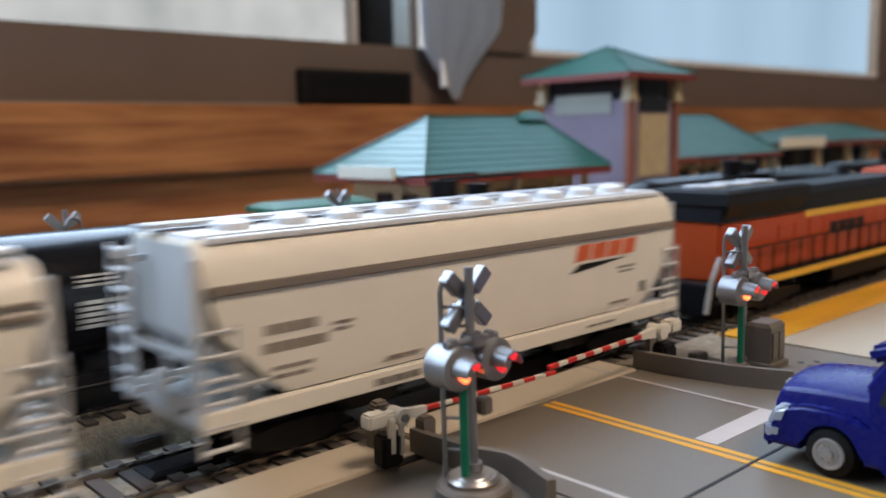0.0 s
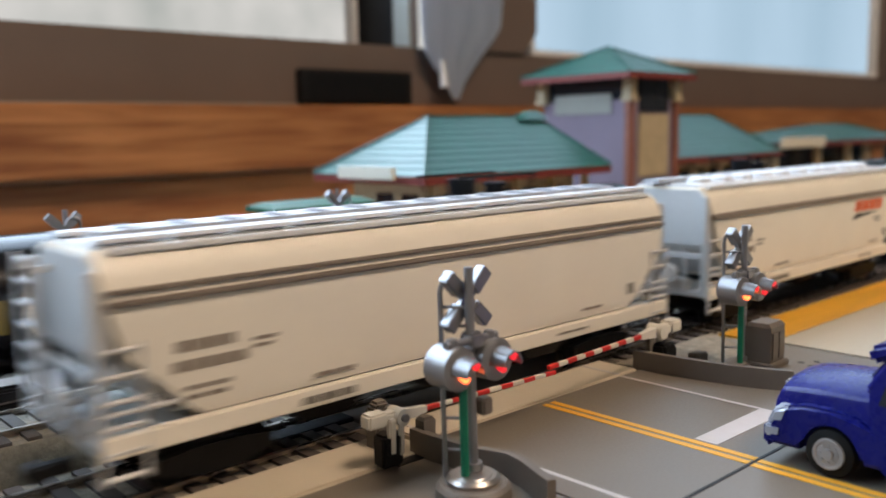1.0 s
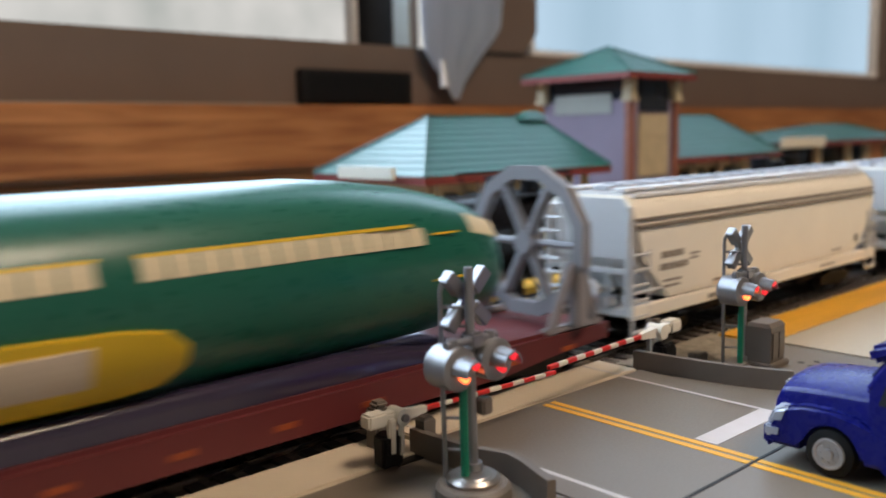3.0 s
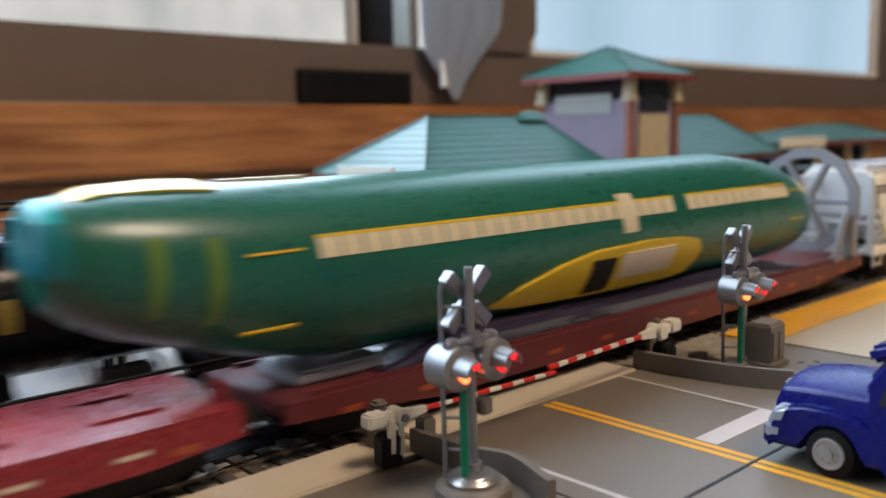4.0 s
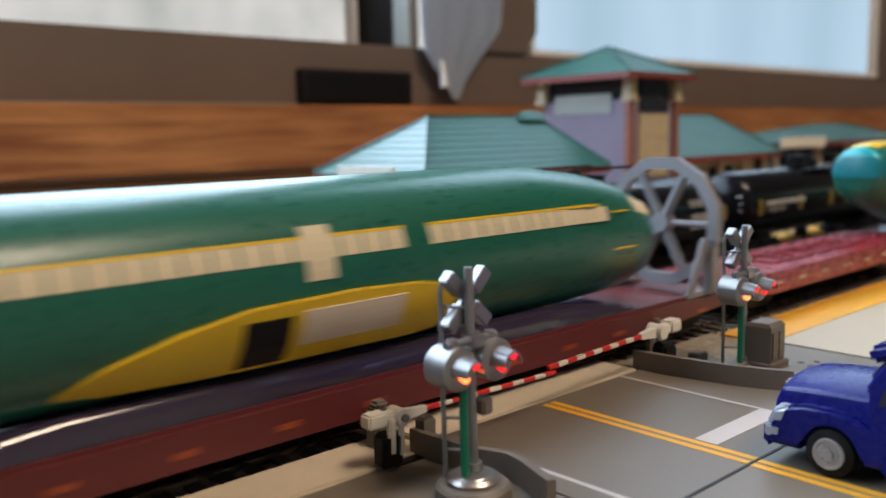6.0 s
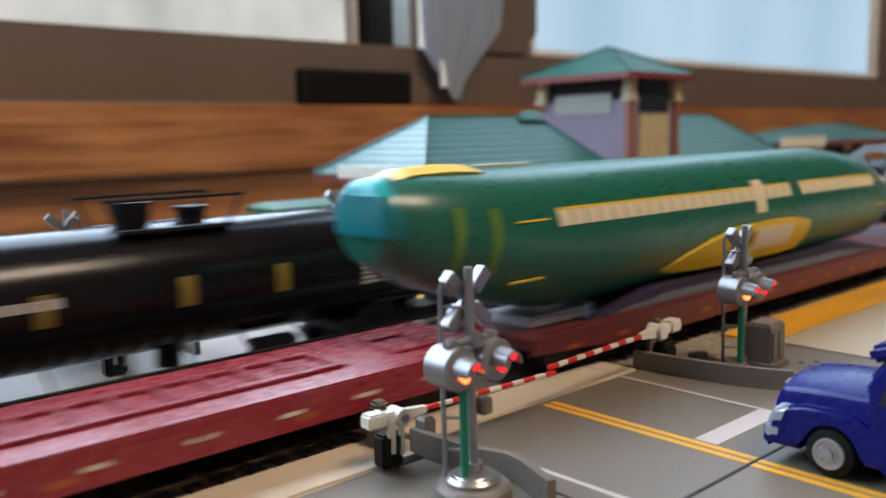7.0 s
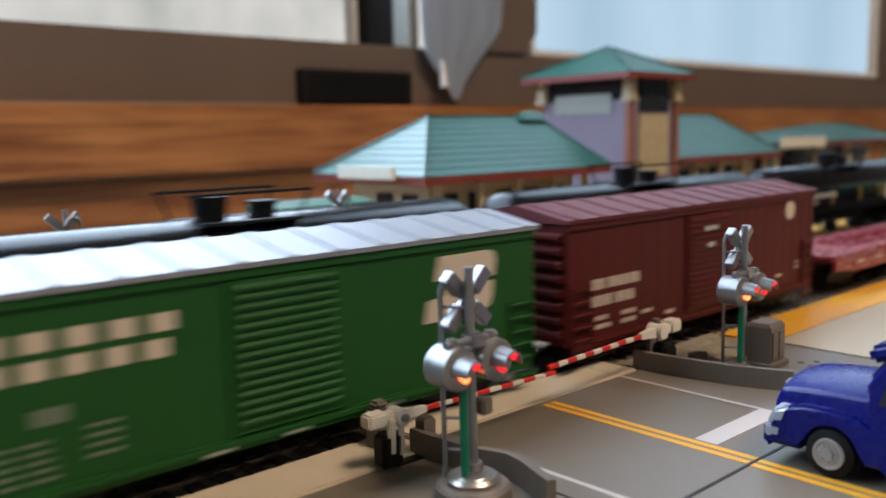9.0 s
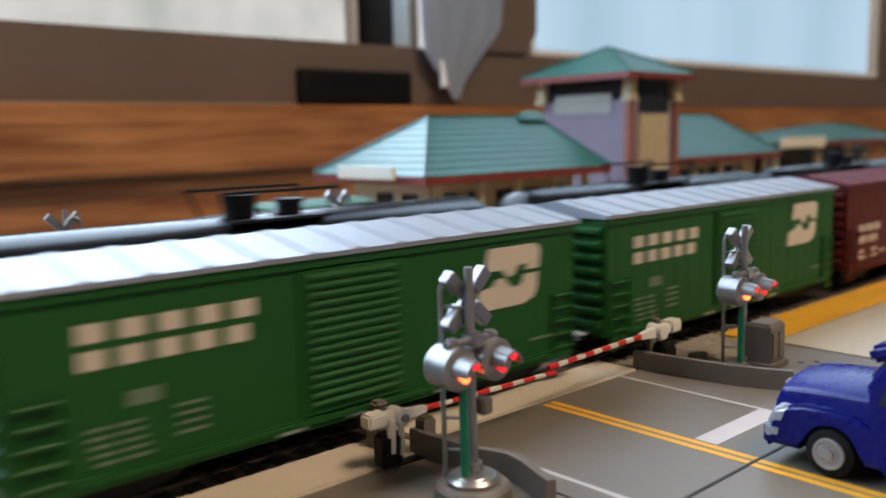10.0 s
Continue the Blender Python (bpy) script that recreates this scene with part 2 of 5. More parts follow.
slab("ceiling", -1440, 2640, -1540, 470, 1300, 1320, M["room"], "white room ceiling")
slab("trim_ledge", -1400, 2600, 300, 330, 24.5, 50.5, M["wood"], "varnished oak ledge board below the window", 1.5)
# pale slab stands in for the glossy highlight along the ledge
slab("trim_caulk", -1400, 262, 316.4, 318.2, 50.3, 51.5, M["pale"], "thin pale strip imitating a highlight above the oak ledge")
slab("trim_board", -1400, 2600, 308, 330, -40, 23.2, M["wood"], "lower varnished oak board", 1.0)
# window wall: low brown rail, post, frames and panes
slab("window_rail", -1400, 2600, 318, 420, 50.5, 78.5, M["frame"], "dark brown window sill rail", 1.0)
slab("window_head", -1400, 2600, 318, 420, 700, 720, M["frame"], "dark brown window head rail")
bm = B()
prism(bm, [(347, 78.5), (357, 90), (357, 700), (329, 700), (329, 104), (309, 78.5)], "y", 316, 335)
setting("window_post", bm, M["frame"], "dark brown post between two windows")
slab("window_post_left", 272, 273.5, 316, 366, 78.5, 700, M["frame"], "dark brown window jamb")
# black slab laid over the side face of the jamb
slab("window_reveal", 271.0, 271.9, 333, 366, 78.5, 700, M["loco_black"], "thin black slab over the window reveal")
slab("window_bead", 270.6, 271.9, 319.5, 331, 78.5, 700, M["pale"], "pale bead along the window jamb")
slab("window_post_right", 813, 850, 316, 327, 78.5, 700, M["frame"], "dark brown window jamb")
slab("window_post_far", -640, -610, 314, 420, 78.5, 700, M["frame"], "dark brown window jamb")


def window(name, x0, x1, material, label, y):
    w = thing(name, label, "window")
    w["kind"] = "structure"
    bm = B()
    for a in ((x0, x1, 78.5, 81.5), (x0, x0 + 3, 81.5, 697), (x1 - 3, x1, 81.5, 697), (x0, x1, 697, 700)):
        box(bm, a[0], a[1], y - 3, y + 4, a[2], a[3])
    part("window_frame", bm, M["toy_white"], w, "thin pale window frame")
    bm = B()
    box(bm, x0 + 3, x1 - 3, y, y + 1, 81.5, 697)
    pane = part("pane", bm, material, w)
    pane.visible_shadow = False
    return w


def clear_glass():
    m = bpy.data.materials.new("window_glass")
    m.use_nodes = True
    b = m.node_tree.nodes["Principled BSDF"]
    b.inputs["Transmission Weight"].default_value = 1.0
    b.inputs["Roughness"].default_value = 0.0
    b.inputs["IOR"].default_value = 1.01
    return m


M["glass"] = clear_glass()
window("window_1", -610, 269, M["glass"], "bright window with a thin pale frame", 360)
window("window_2", 357, 813, M["glass"], "bright window beside the brown post", 323)
slab("backdrop_garden", -1900, 940, 900, 905, -300, 1300, glow("garden_light", (0.44, 0.47, 0.42), (0.76, 0.75, 0.68), 9.0, 1.22), "bright blurred garden outside")
slab("backdrop_sky", 945, 4200, 900, 905, -300, 1600, glow("pale_sky", (0.4, 0.58, 0.68), (0.58, 0.78, 0.9), 1.6, 1.2, (1.5, 1, 0.3)), "pale blue daylight outside")

# black vent in the rail, curtain tail and its cord weight
bm = B()
box(bm, 205.8, 266, 312.5, 318.5, 51.2, 66.1, 0.6)
vent = thing("vent", "black rectangular vent on the brown rail", "vent")
part("housing", bm, M["black"], vent)
for k in range(5):
    bm = B()
    box(bm, 208, 264, 311.6, 313, 53 + k * 2.6, 53.8 + k * 2.6)
    part("slat", bm, M["black"], vent)
curtain = thing("curtain", "pale blue sheer curtain gathered to a point", "curtain")
bm = B()
rows_c = []
for z, a, b in ((330, 268, 330), (104, 272, 326.5), (90, 272, 325), (83.5, 272.5, 319.5), (76.5, 273.5, 312), (69, 279, 305), (62, 286, 299), (54, 291, 295)):
    rows_c.append([(a + (b - a) * k / 24, 311.5 + 0.5 * math.sin(k * 0.9) * min(1, (b - a) / 30), z) for k in range(25)])
vs = [[bm.verts.new(v(*p)) for p in r] for r in rows_c]
back = [[bm.verts.new(v(p[0], p[1] + 0.5, p[2])) for p in r] for r in rows_c]
for a, b in zip(vs, vs[1:]):
    for k in range(24):
        bm.faces.new([a[k], a[k + 1], b[k + 1], b[k]])
for a, b in zip(back, back[1:]):
    for k in range(24):
        bm.faces.new([a[k], b[k], b[k + 1], a[k + 1]])
cloth = mat("sheer_cloth", (0.46, 0.52, 0.62), 0.7, vary=0.1, scale=60, stretch=(3, 1, 0.3))
cn = cloth.node_tree
see = cn.nodes.new("ShaderNodeBsdfTranslucent")
see.inputs["Color"].default_value = (0.4, 0.48, 0.6, 1)
mix = cn.nodes.new("ShaderNodeMixShader")
mix.inputs["Fac"].default_value = 0.5
cn.links.new(cn.nodes["Principled BSDF"].outputs[0], mix.inputs[1])
cn.links.new(see.outputs[0], mix.inputs[2])
cn.links.new(mix.outputs[0], cn.nodes["Material Output"].inputs["Surface"])
part("cloth", bm, cloth, curtain, smooth=True)
bm = B()
rod(bm, (283, 309, 59.5), (282, 309, 72), 2.0, 12, 1.4)
part("cord_weight", bm, M["toy_white"], curtain, "white plastic cord weight")

# ---- track, road and platforms ----
T1, T2 = 93.6, 126.6
# glossy dry plastic; base colour lightened to imitate the window's reflection
M["road_sheen"] = mat("road_window_sheen", (0.5, 0.48, 0.44), 0.16, vary=0.07, scale=60, bump=0.02)
CX0, CX1 = 67.7, 113.0
slab("road", CX0 - 0.2, CX1 + 0.2, -60, 78.8, TABLE, 0.0, M["road"], "grey moulded plastic road")
slab("pavement_left", -60, CX0 - 0.4, -60, 75.8, TABLE, -0.1, M["road"], "grey plastic base plate beside the road")
slab("pavement_right", CX1 + 0.4, 144.3, -60, 72.5, TABLE, -0.1, M["road"], "grey plastic base plate beside the road")
slab("platform_cream", 144.6, 900, -60, 72.3, TABLE, 0.1, M["platform"], "cream plastic platform")
slab("platform_corner", CX1 + 1.6, 144.3, 72.7, 84.6, TABLE, -0.3, M["ballast"], "tan textured ballast beside the gate")
slab("platform_band", 143, 900, 72.45, 82.2, TABLE, 0.15, M["band"], "worn yellow platform edge band")
slab("platform_far_band", CX1 + 14, 900, 142, 153, TABLE, 0.1, M["band"], "yellow edge band of the far platform")
slab("platform_far", CX1 + 14, 900, 153.2, 299, TABLE, 0.1, M["platform"], "cream far platform under the station")
slab("platform_strip", -80, 66.5, 76.0, 84.6, TABLE, 0.2, M["panel"], "cream edge strip beside the track", 0.3)
slab("crossing_panel", CX0, CX1, 79.2, 86.8, TABLE, 0.1, M["panel"], "cream crossing panel beside the track", 0.2)
slab("crossing_panel_mid", CX0, CX1, 100.4, 119.8, TABLE, 0.1, M["road_sheen"], "pale crossing panel between the tracks", 0.2)
slab("crossing_panel_far", CX0 - 4, CX1 + 13, 133.6, 190, TABLE, 0.1, M["road_sheen"], "pale crossing road behind the tracks", 0.2)
slab("crossing_panel_inner", CX0, CX1, T1 - 3.2, T1 + 3.2, TABLE, -0.5, M["road"], "grey crossing infill between rails")
slab("crossing_panel_inner_far", CX0, CX1, T2 - 3.2, T2 + 3.2, TABLE, -0.5, M["road"], "grey crossing infill between rails")


def paint(name, pts, material, z0=0.0, z1=0.06):
    bm = B()
    prism(bm, pts, "z", z0, z1)
    return setting(name, bm, material)


for x in (89.1, 90.7):
    paint("yellow_line", [(x - 0.5, 47.1), (x + 0.5, 47.1), (x + 0.5, 77.8), (x - 0.5, 77.8)], M["yellow"])
    paint("yellow_line", [(x - 0.8, -60), (x + 0.2, -60), (x + 0.2, 46.6), (x - 0.8, 46.6)], M["yellow"])
paint("stop_line", [(91.6, 52.6), (108.2, 52.6), (108.2, 55.7), (91.6, 55.7)], M["white"])
paint("white_line", [(107.7, 55.7), (108.3, 55.7), (108.3, 78.6), (107.7, 78.6)], M["white"])
paint("white_line", [(70.8, 47.1), (71.6, 47.1), (71.3, 63), (70.7, 63)], M["white"])
paint("white_line", [(108, 79.2), (108.5, 79.2), (108.5, 86.5), (108, 86.5)], M["white"], 0.1, 0.16)
paint("white_line", [(69.5, 79.2), (70, 79.2), (70, 86.5), (69.5, 86.5)], M["white"], 0.1, 0.16)
slab("joint_panel", CX0, CX1, 78.5, 79.6, -2.0, -0.5, M["black"], "dark gap beside the crossing panel")
slab("joint", CX0 - 8, CX1 + 14, 46.65, 47.05, -0.4, 0.08, M["black"], "dark joint between two road plates")


def track(y, name):
    bm = B()
    prism(bm, [(y - 12.4, TABLE), (y - 9.2, -1.0), (y + 9.2, -1.0), (y + 12.4, TABLE)], "x", -260, 900)
    bed = setting(name, bm, M["ballast"], "grey moulded ballast roadbed")
    bm = B()
    box(bm, -0.9, 0.9, -8.6, 8.6, -2.0, -0.55)
    first = None
    x = -30.0
    while x < 620:
        if not CX0 - 1 < x < CX1 + 1:
            if first is None:
                first = part("tie", bm, M["tie"], bed)
                first.matrix_basis = at(x, y, 0)
            else:
                again("tie", first, bed, at(x, y, 0))
        x += 3.75
    for s in (-1, 1):
        bm = B()
        r = y + s * 4.75
        prism(bm, [(r - 0.8, -1.7), (r - 0.2, -1.35), (r - 0.2, -0.6), (r - 0.35, -0.45), (r - 0.35, 0.0), (r + 0.35, 0.0), (r + 0.35, -0.45), (r + 0.2, -0.6), (r + 0.2, -1.35), (r + 0.8, -1.7)], "x", -260, 900)
        part("rail", bm, M["rail"], bed)
    return bed


track(T1, "track_front")
track(T2, "track_back")


# ---- crossing walls, signals and gates ----
def wall_run(name, pts, h, t, label):
    """A low moulded wall that follows a bent line."""
    bm = B()
    a = [Vector(p) for p in pts]
    left, right = [], []
    for i, p in enumerate(a):
        d = (a[min(i + 1, len(a) - 1)] - a[max(i - 1, 0)]).normalized()
        n = Vector((-d.y, d.x))
        left.append(p + n * t / 2)
        right.append(p - n * t / 2)
    rings = [[(l.x, l.y, -0.1), (l.x, l.y, q), (r.x, r.y, q), (r.x, r.y, -0.1)] for l, r, q in zip(left, right, h)]
    loft(bm, rings)
    k = thing(name, label, "kerb wall", "crossing walls")
    part("wall", bm, M["kerb"], k, smooth=True)
    return k


wall_run("kerb_wall", [(64.4, 77.2), (64.6, 73), (65.0, 69), (65.8, 66.4), (66.8, 63.6), (66.3, 60.8), (65.3, 58.2), (64.2, 55.2)], [3.0, 3.0, 3.0, 2.9, 2.9, 2.9, 2.9, 2.9], 1.0, "grey low kerb wall beside the road")
wall_run("kerb_wall", [(113.7, 80.2), (114.2, 75), (114.9, 70), (115.8, 65), (117.3, 60.5), (119.2, 56.5)], [2.9, 2.9, 2.9, 2.9, 2.9, 2.9], 1.0, "grey low curved kerb wall beside the road")
wall_run("kerb_wall", [(68, 140), (67.4, 150), (67.8, 160), (66, 172)], [4.2, 4.0, 3.6, 3.0], 1.0, "grey low kerb wall behind the tracks")
wall_run("kerb_wall", [(113.6, 140), (113, 150), (113.4, 160), (116, 172)], [4.2, 4.0, 3.6, 3.0], 1.0, "grey low kerb wall behind the tracks")


def signal(m, lit, base_label, spec):
    s = thing("crossing_signal", base_label, "crossing signal", "crossing signals", m)
    if spec:
        bm = B()
        rod(bm, (0, 0, -0.1), (0, 0, 1.0), 4.1, 36, 4.0)
        rod(bm, (0, 0, 1.0), (0, 0, 1.4), 4.0, 36, 3.6)
        rod(bm, (0, 0, 1.4), (0, 0, 1.5), 3.3, 36, 3.2)
        part("base", bm, M["kerb"], s, "grey round base", True)
        bm = B()
        rod(bm, (0, 0, 1.4), (0, 0, 1.9), 2.75, 36, 2.9)
        rod(bm, (0, 0, 1.9), (0, 0, 2.25), 2.9, 36, 2.5)
        rod(bm, (0, 0, 2.25), (0, 0, 2.35), 2.1, 36, 2.0)
        part("collar", bm, M["steel"], s, "shiny turned metal collar", True)
    else:
        bm = B()
        box(bm, -3.4, 2.4, -1.2, 2.0, -2.8, 2.4, 0.3)
        part("base", bm, M["kerb"], s, "low grey base block")
    bm = B()
    rod(bm, (0.7, 0.6, 2.4), (0.6, 0.6, 24.2), 0.5, 16)
    rod(bm, (0.7, 0.6, 2.4), (0.7, 0.6, 3.2), 0.95, 16)
    part("post", bm, M["silver"], s, "", True)
    bm = B()
    rod(bm, (-1.05, 0.1, 2.3), (-1.05, 0.1, 13.0), 0.46, 12)
    part("wire_tube", bm, M["green"], s, "green plastic wire tube", True)
    bm = B()
    pts = [(-1.2, 3.0, 1.2), (-1.2, 3.1, 21.6), (-1.0, 3.0, 22.4), (-0.5, 2.8, 22.7), (0.6, 2.4, 22.7)]
    for a, b in zip(pts, pts[1:]):
        rod(bm, a, b, 0.28, 8)
    for z in (4.5, 8.0, 18.0, 20.0):
        rod(bm, (-1.2, 3.0, z), (0.6, 0.6, z), 0.2, 6)
    part("ladder", bm, M["silver"], s, "thin bent side rail")
    for ang in (45, -45):
        bm = B()
        for q in (-1, 1):
            box(bm, q * 2.6 - 1.4, q * 2.6 + 1.4, 1.3, 2.7, -0.75, 0.75, 0.12)
        box(bm, -2.4, 2.4, 1.65, 2.35, -0.5, 0.5)
        bm.transform(at(1.5, 0, 20.6) @ pose(0, 0, 0, 0, ang, 0))
        part("crossbuck_arm", bm, M["silver"], s)
    bm = B()
    rod(bm, (-3.2, 0.2, 16.6), (4.0, 0.2, 16.6), 0.45, 10)
    box(bm, -0.1, 1.9, -0.4, 1.6, 15.6, 17.4, 0.3)
    part("crossarm", bm, M["silver"], s)
    for x, on in ((-2.3, lit), (3.1, not lit)):
        bm = B()
        rod(bm, (x, 2.9, 14.2), (x, 2.2, 14.2), 1.5, 24, 2.3)
        rod(bm, (x, 2.2, 14.2), (x, -0.9, 14.2), 2.3, 24)
        rod(bm, (x, -0.9, 14.2), (x, -1.2, 14.2), 2.3, 24, 1.9)
        head = part("lamp_head", bm, M["silver"], s, "silver lamp drum", True)
        rod_bm = B()
        rod(rod_bm, (x, 0.3, 16.2), (x, 0.3, 17.2), 0.8, 12, 0.55)
        part("lug", rod_bm, M["silver"], head)
        bm = B()
        ring = []
        for y, r in ((-1.0, 1.6), (-3.3, 1.3)):
            o = [(x + r * math.cos(a), y, 14.2 + r * math.sin(a)) for a in [radians(q) for q in range(-10, 191, 20)]]
            i = [(x + (r - 0.25) * math.cos(a), y, 14.2 + (r - 0.25) * math.sin(a)) for a in [radians(q) for q in range(190, -11, -20)]]
            ring.append(o + i)
        loft(bm, ring)
        part("hood", bm, M["silver"], head, "", True)
        bm = B()
        rod(bm, (x, -1.1, 13.6), (x, -1.9, 13.3), 0.5, 16, 0.4)
        part("lamp_lens", bm, M["lamp_on"] if on else M["lamp_dim"], head, "glowing red lamp", True)
        # glowing red peg imitates the lamp's reflection in the hood
        bm = B()
        rod(bm, (x + 0.2, -2.3, 15.2), (x + 0.2, -3.2, 14.9), 0.42, 10)
        part("lamp_tip", bm, M["lamp_dim"], head, "small red glint of the lamp in its hood")
    if spec:
        bm = B()
        box(bm, 1.1, 2.6, -0.7, 0.6, 8.4, 10.2, 0.2)
        part("relay_box", bm, M["kerb"], s, "small grey box on the post")
    return s


signal(at(60.9, 63.2, 0, 0, -0.6, 0), True, "silver crossing signal with green wire tube on round base", True)
signal(at(126.0, 68.0, -1.6, 0, -0.6, 0), True, "silver crossing signal beside a grey relay cabinet", False)
signal(at(56, 165, 1.2, 0, 0, 180), False, "silver crossing signal behind the tracks", False)
signal(at(117, 165, 1.6, 0, 0, 180), False, "silver crossing signal behind the tracks", False)


def cabinet(m, label):
    c = thing("relay_cabinet", label, "cabinet", "relay cabinets", m)
    bm = B()
    box(bm, -3.6, 3.6, -3.0, 3.0, -0.1, 1.0, 0.2)
    part("plinth", bm, M["kerb"], c)
    bm = B()
    loft(bm, [level_rect(-2.9, 2.9, 2.3, 1.0), level_rect(-2.9, 2.9, 2.3, 7.3), level_rect(-2.6, 2.6, 1.7, 8.0)])
    body = part("body", bm, M["kerb"], c)
    for x in (-1.35, 1.35):
        bm = B()
        box(bm, x - 1.2, x + 1.2, -2.55, -2.25, 1.5, 6.5, 0.15)
        part("door", bm, M["kerb"], body)
    return c


cabinet(at(129.2, 66.2, 0, 0, 0, 4) @ Matrix.Scale(0.9, 4), "grey relay cabinet beside the crossing signal")
cabinet(at(43.5, 155, 0) @ Matrix.Scale(1.15, 4), "pale grey relay cabinet behind the tracks")


def gate(m, length, label):
    """Pivot at the origin; the striped arm points along +x."""
    g = thing("crossing_gate", label, "crossing gate", "crossing gates", m)
    bm = B()
    box(bm, -2.6, 1.2, -1.3, 1.3, -6.6, -1.7, 0.4)
    rod(bm, (-0.6, 1.6, -3.4), (-0.6, -1.5, -3.4), 1.6, 18)
    part("motor_box", bm, M["black"], g, "black gate motor box")
    bm = B()
    box(bm, -1.6, -0.4, -1.6, -0.6, -4.6, 0.6, 0.2)
    box(bm, 0.2, 1.0, -1.7, -0.9, -5.0, 0.4, 0.2)
    part("bracket", bm, M["ivory"], g, "ivory pivot bracket", True)
    bm = B()
    box(bm, -5.0, -1.7, -1.4, 1.0, -0.3, 1.8, 0.3)
    box(bm, -2.0, 1.2, -1.0, 0.8, -0.2, 1.4, 0.3)
    rod(bm, (0.9, 1.2, 0.5), (0.9, -1.7, 0.5), 1.25, 18)
    weight = part("counterweight", bm, M["ivory"], g, "ivory counterweight block", True)
    bm = B()
    rod(bm, (0.9, -1.6, 0.5), (0.9, -2.2, 0.5), 0.6, 12)
    part("pivot_pin", bm, M["silver"], weight, "silver pivot pin")
    bm = B()
    loft(bm, [[(1.6, -0.9, -0.4), (1.6, 0.3, -0.4), (1.6, 0.3, 1.3), (1.6, -0.9, 1.3)], [(6.0, -0.75, 0.0), (6.0, 0.05, 0.0), (6.0, 0.05, 0.95), (6.0, -0.75, 0.95)]])
    part("arm_root", bm, M["ivory"], g)
    n = 11
    step = (length - 6.0) / n
    for k in range(n):
        a = 6.0 + k * step
        bm = B()
        box(bm, a, a + step, -0.65, 0.0, 0.15, 0.8, 0.08)
        part("arm_stripe", bm, M["red"] if k % 2 == 0 else M["ivory"], g, "red painted stripe" if k % 2 == 0 else "white painted stripe")
    return g


gate(at(59.7, 75.2, 5.6, 0, 0.8, -0.5) @ Matrix.Scale(0.8, 4), 35.0, "ivory crossing gate with lowered red striped arm")
gate(at(116.6, 77.2, 5.6, 0, 0.5, 182.5) @ Matrix.Scale(0.95, 4), 30, "ivory crossing gate with lowered red striped arm")
gate(at(117.0, 142.0, 5.6, 0, 0, 180) @ Matrix.Scale(0.95, 4), 29, "ivory crossing gate behind the tracks")
gate(at(54.0, 140.5, 5.6, 0, 0, 0) @ Matrix.Scale(0.95, 4), 30, "ivory crossing gate behind the tracks")
for x, y, lab in ((124.0, 83.2, "grey gate rest post"), (62.6, 81.4, "grey gate rest post")):
    p = thing("gate_rest", lab, "post", "gate rests", at(x, y, 0))
    bm = B()
    box(bm, -1.3, 1.3, -1.2, 1.2, -0.1, 5.0, 0.3)
    box(bm, -1.0, 1.0, -0.9, 0.9, 5.0, 5.9, 0.35)
    part("post", bm, M["kerb"], p)

lug = thing("kerb_block", "small grey block at the end of the kerb wall", "block", m=at(65.6, 76.2, 0))
bm = B()
loft(bm, [level_rect(-0.9, 0.9, 0.8, 0.0), level_rect(-0.9, 0.9, 0.8, 4.0), level_rect(-0.6, 0.6, 0.55, 4.4)])
part("block", bm, M["kerb"], lug)
bm = B()
box(bm, 60.2, 64.2, 74.8, 76.6, -0.3, 0.03)
tagged(part("gate_slot", bm, M["black"]), "dark slot in the base plate beside the gate", "slot", "", "structure")
blk = thing("ground_block", "low grey moulded block behind the kerb", "block", m=at(124.6, 75.4, -0.3))
bm = B()
box(bm, -1.5, 1.5, -1.0, 1.0, 0.0, 1.6, 0.2)
part("block", bm, M["kerb"], blk)

sensor = thing("track_box", "dark plastic box between the rails", "track box", m=at(46, 95.3, 0))
bm = B()
loft(bm, [level_rect(-8.0, 8.0, 2.6, -1.1), level_rect(-7.6, 7.6, 2.4, -0.4), level_rect(-6.6, 6.6, 1.7, -0.1)])
part("lid", bm, M["loco_black"], sensor)
bm = B()
box(bm, 8.0, 22, -1.6, 1.6, -1.1, -0.45, 0.15)
part("cable_cover", bm, M["loco_black"], sensor)
for x, y in ((134.7, 62.7), (136.8, 61.1), (133.6, 60.6)):
    bm = B()
    rod(bm, (x, y, -0.3), (x, y, -0.05), 0.5, 12)
    tagged(part("peg_hole", bm, M["black"]), "small round peg hole in the plate", "hole", "peg holes", "structure")
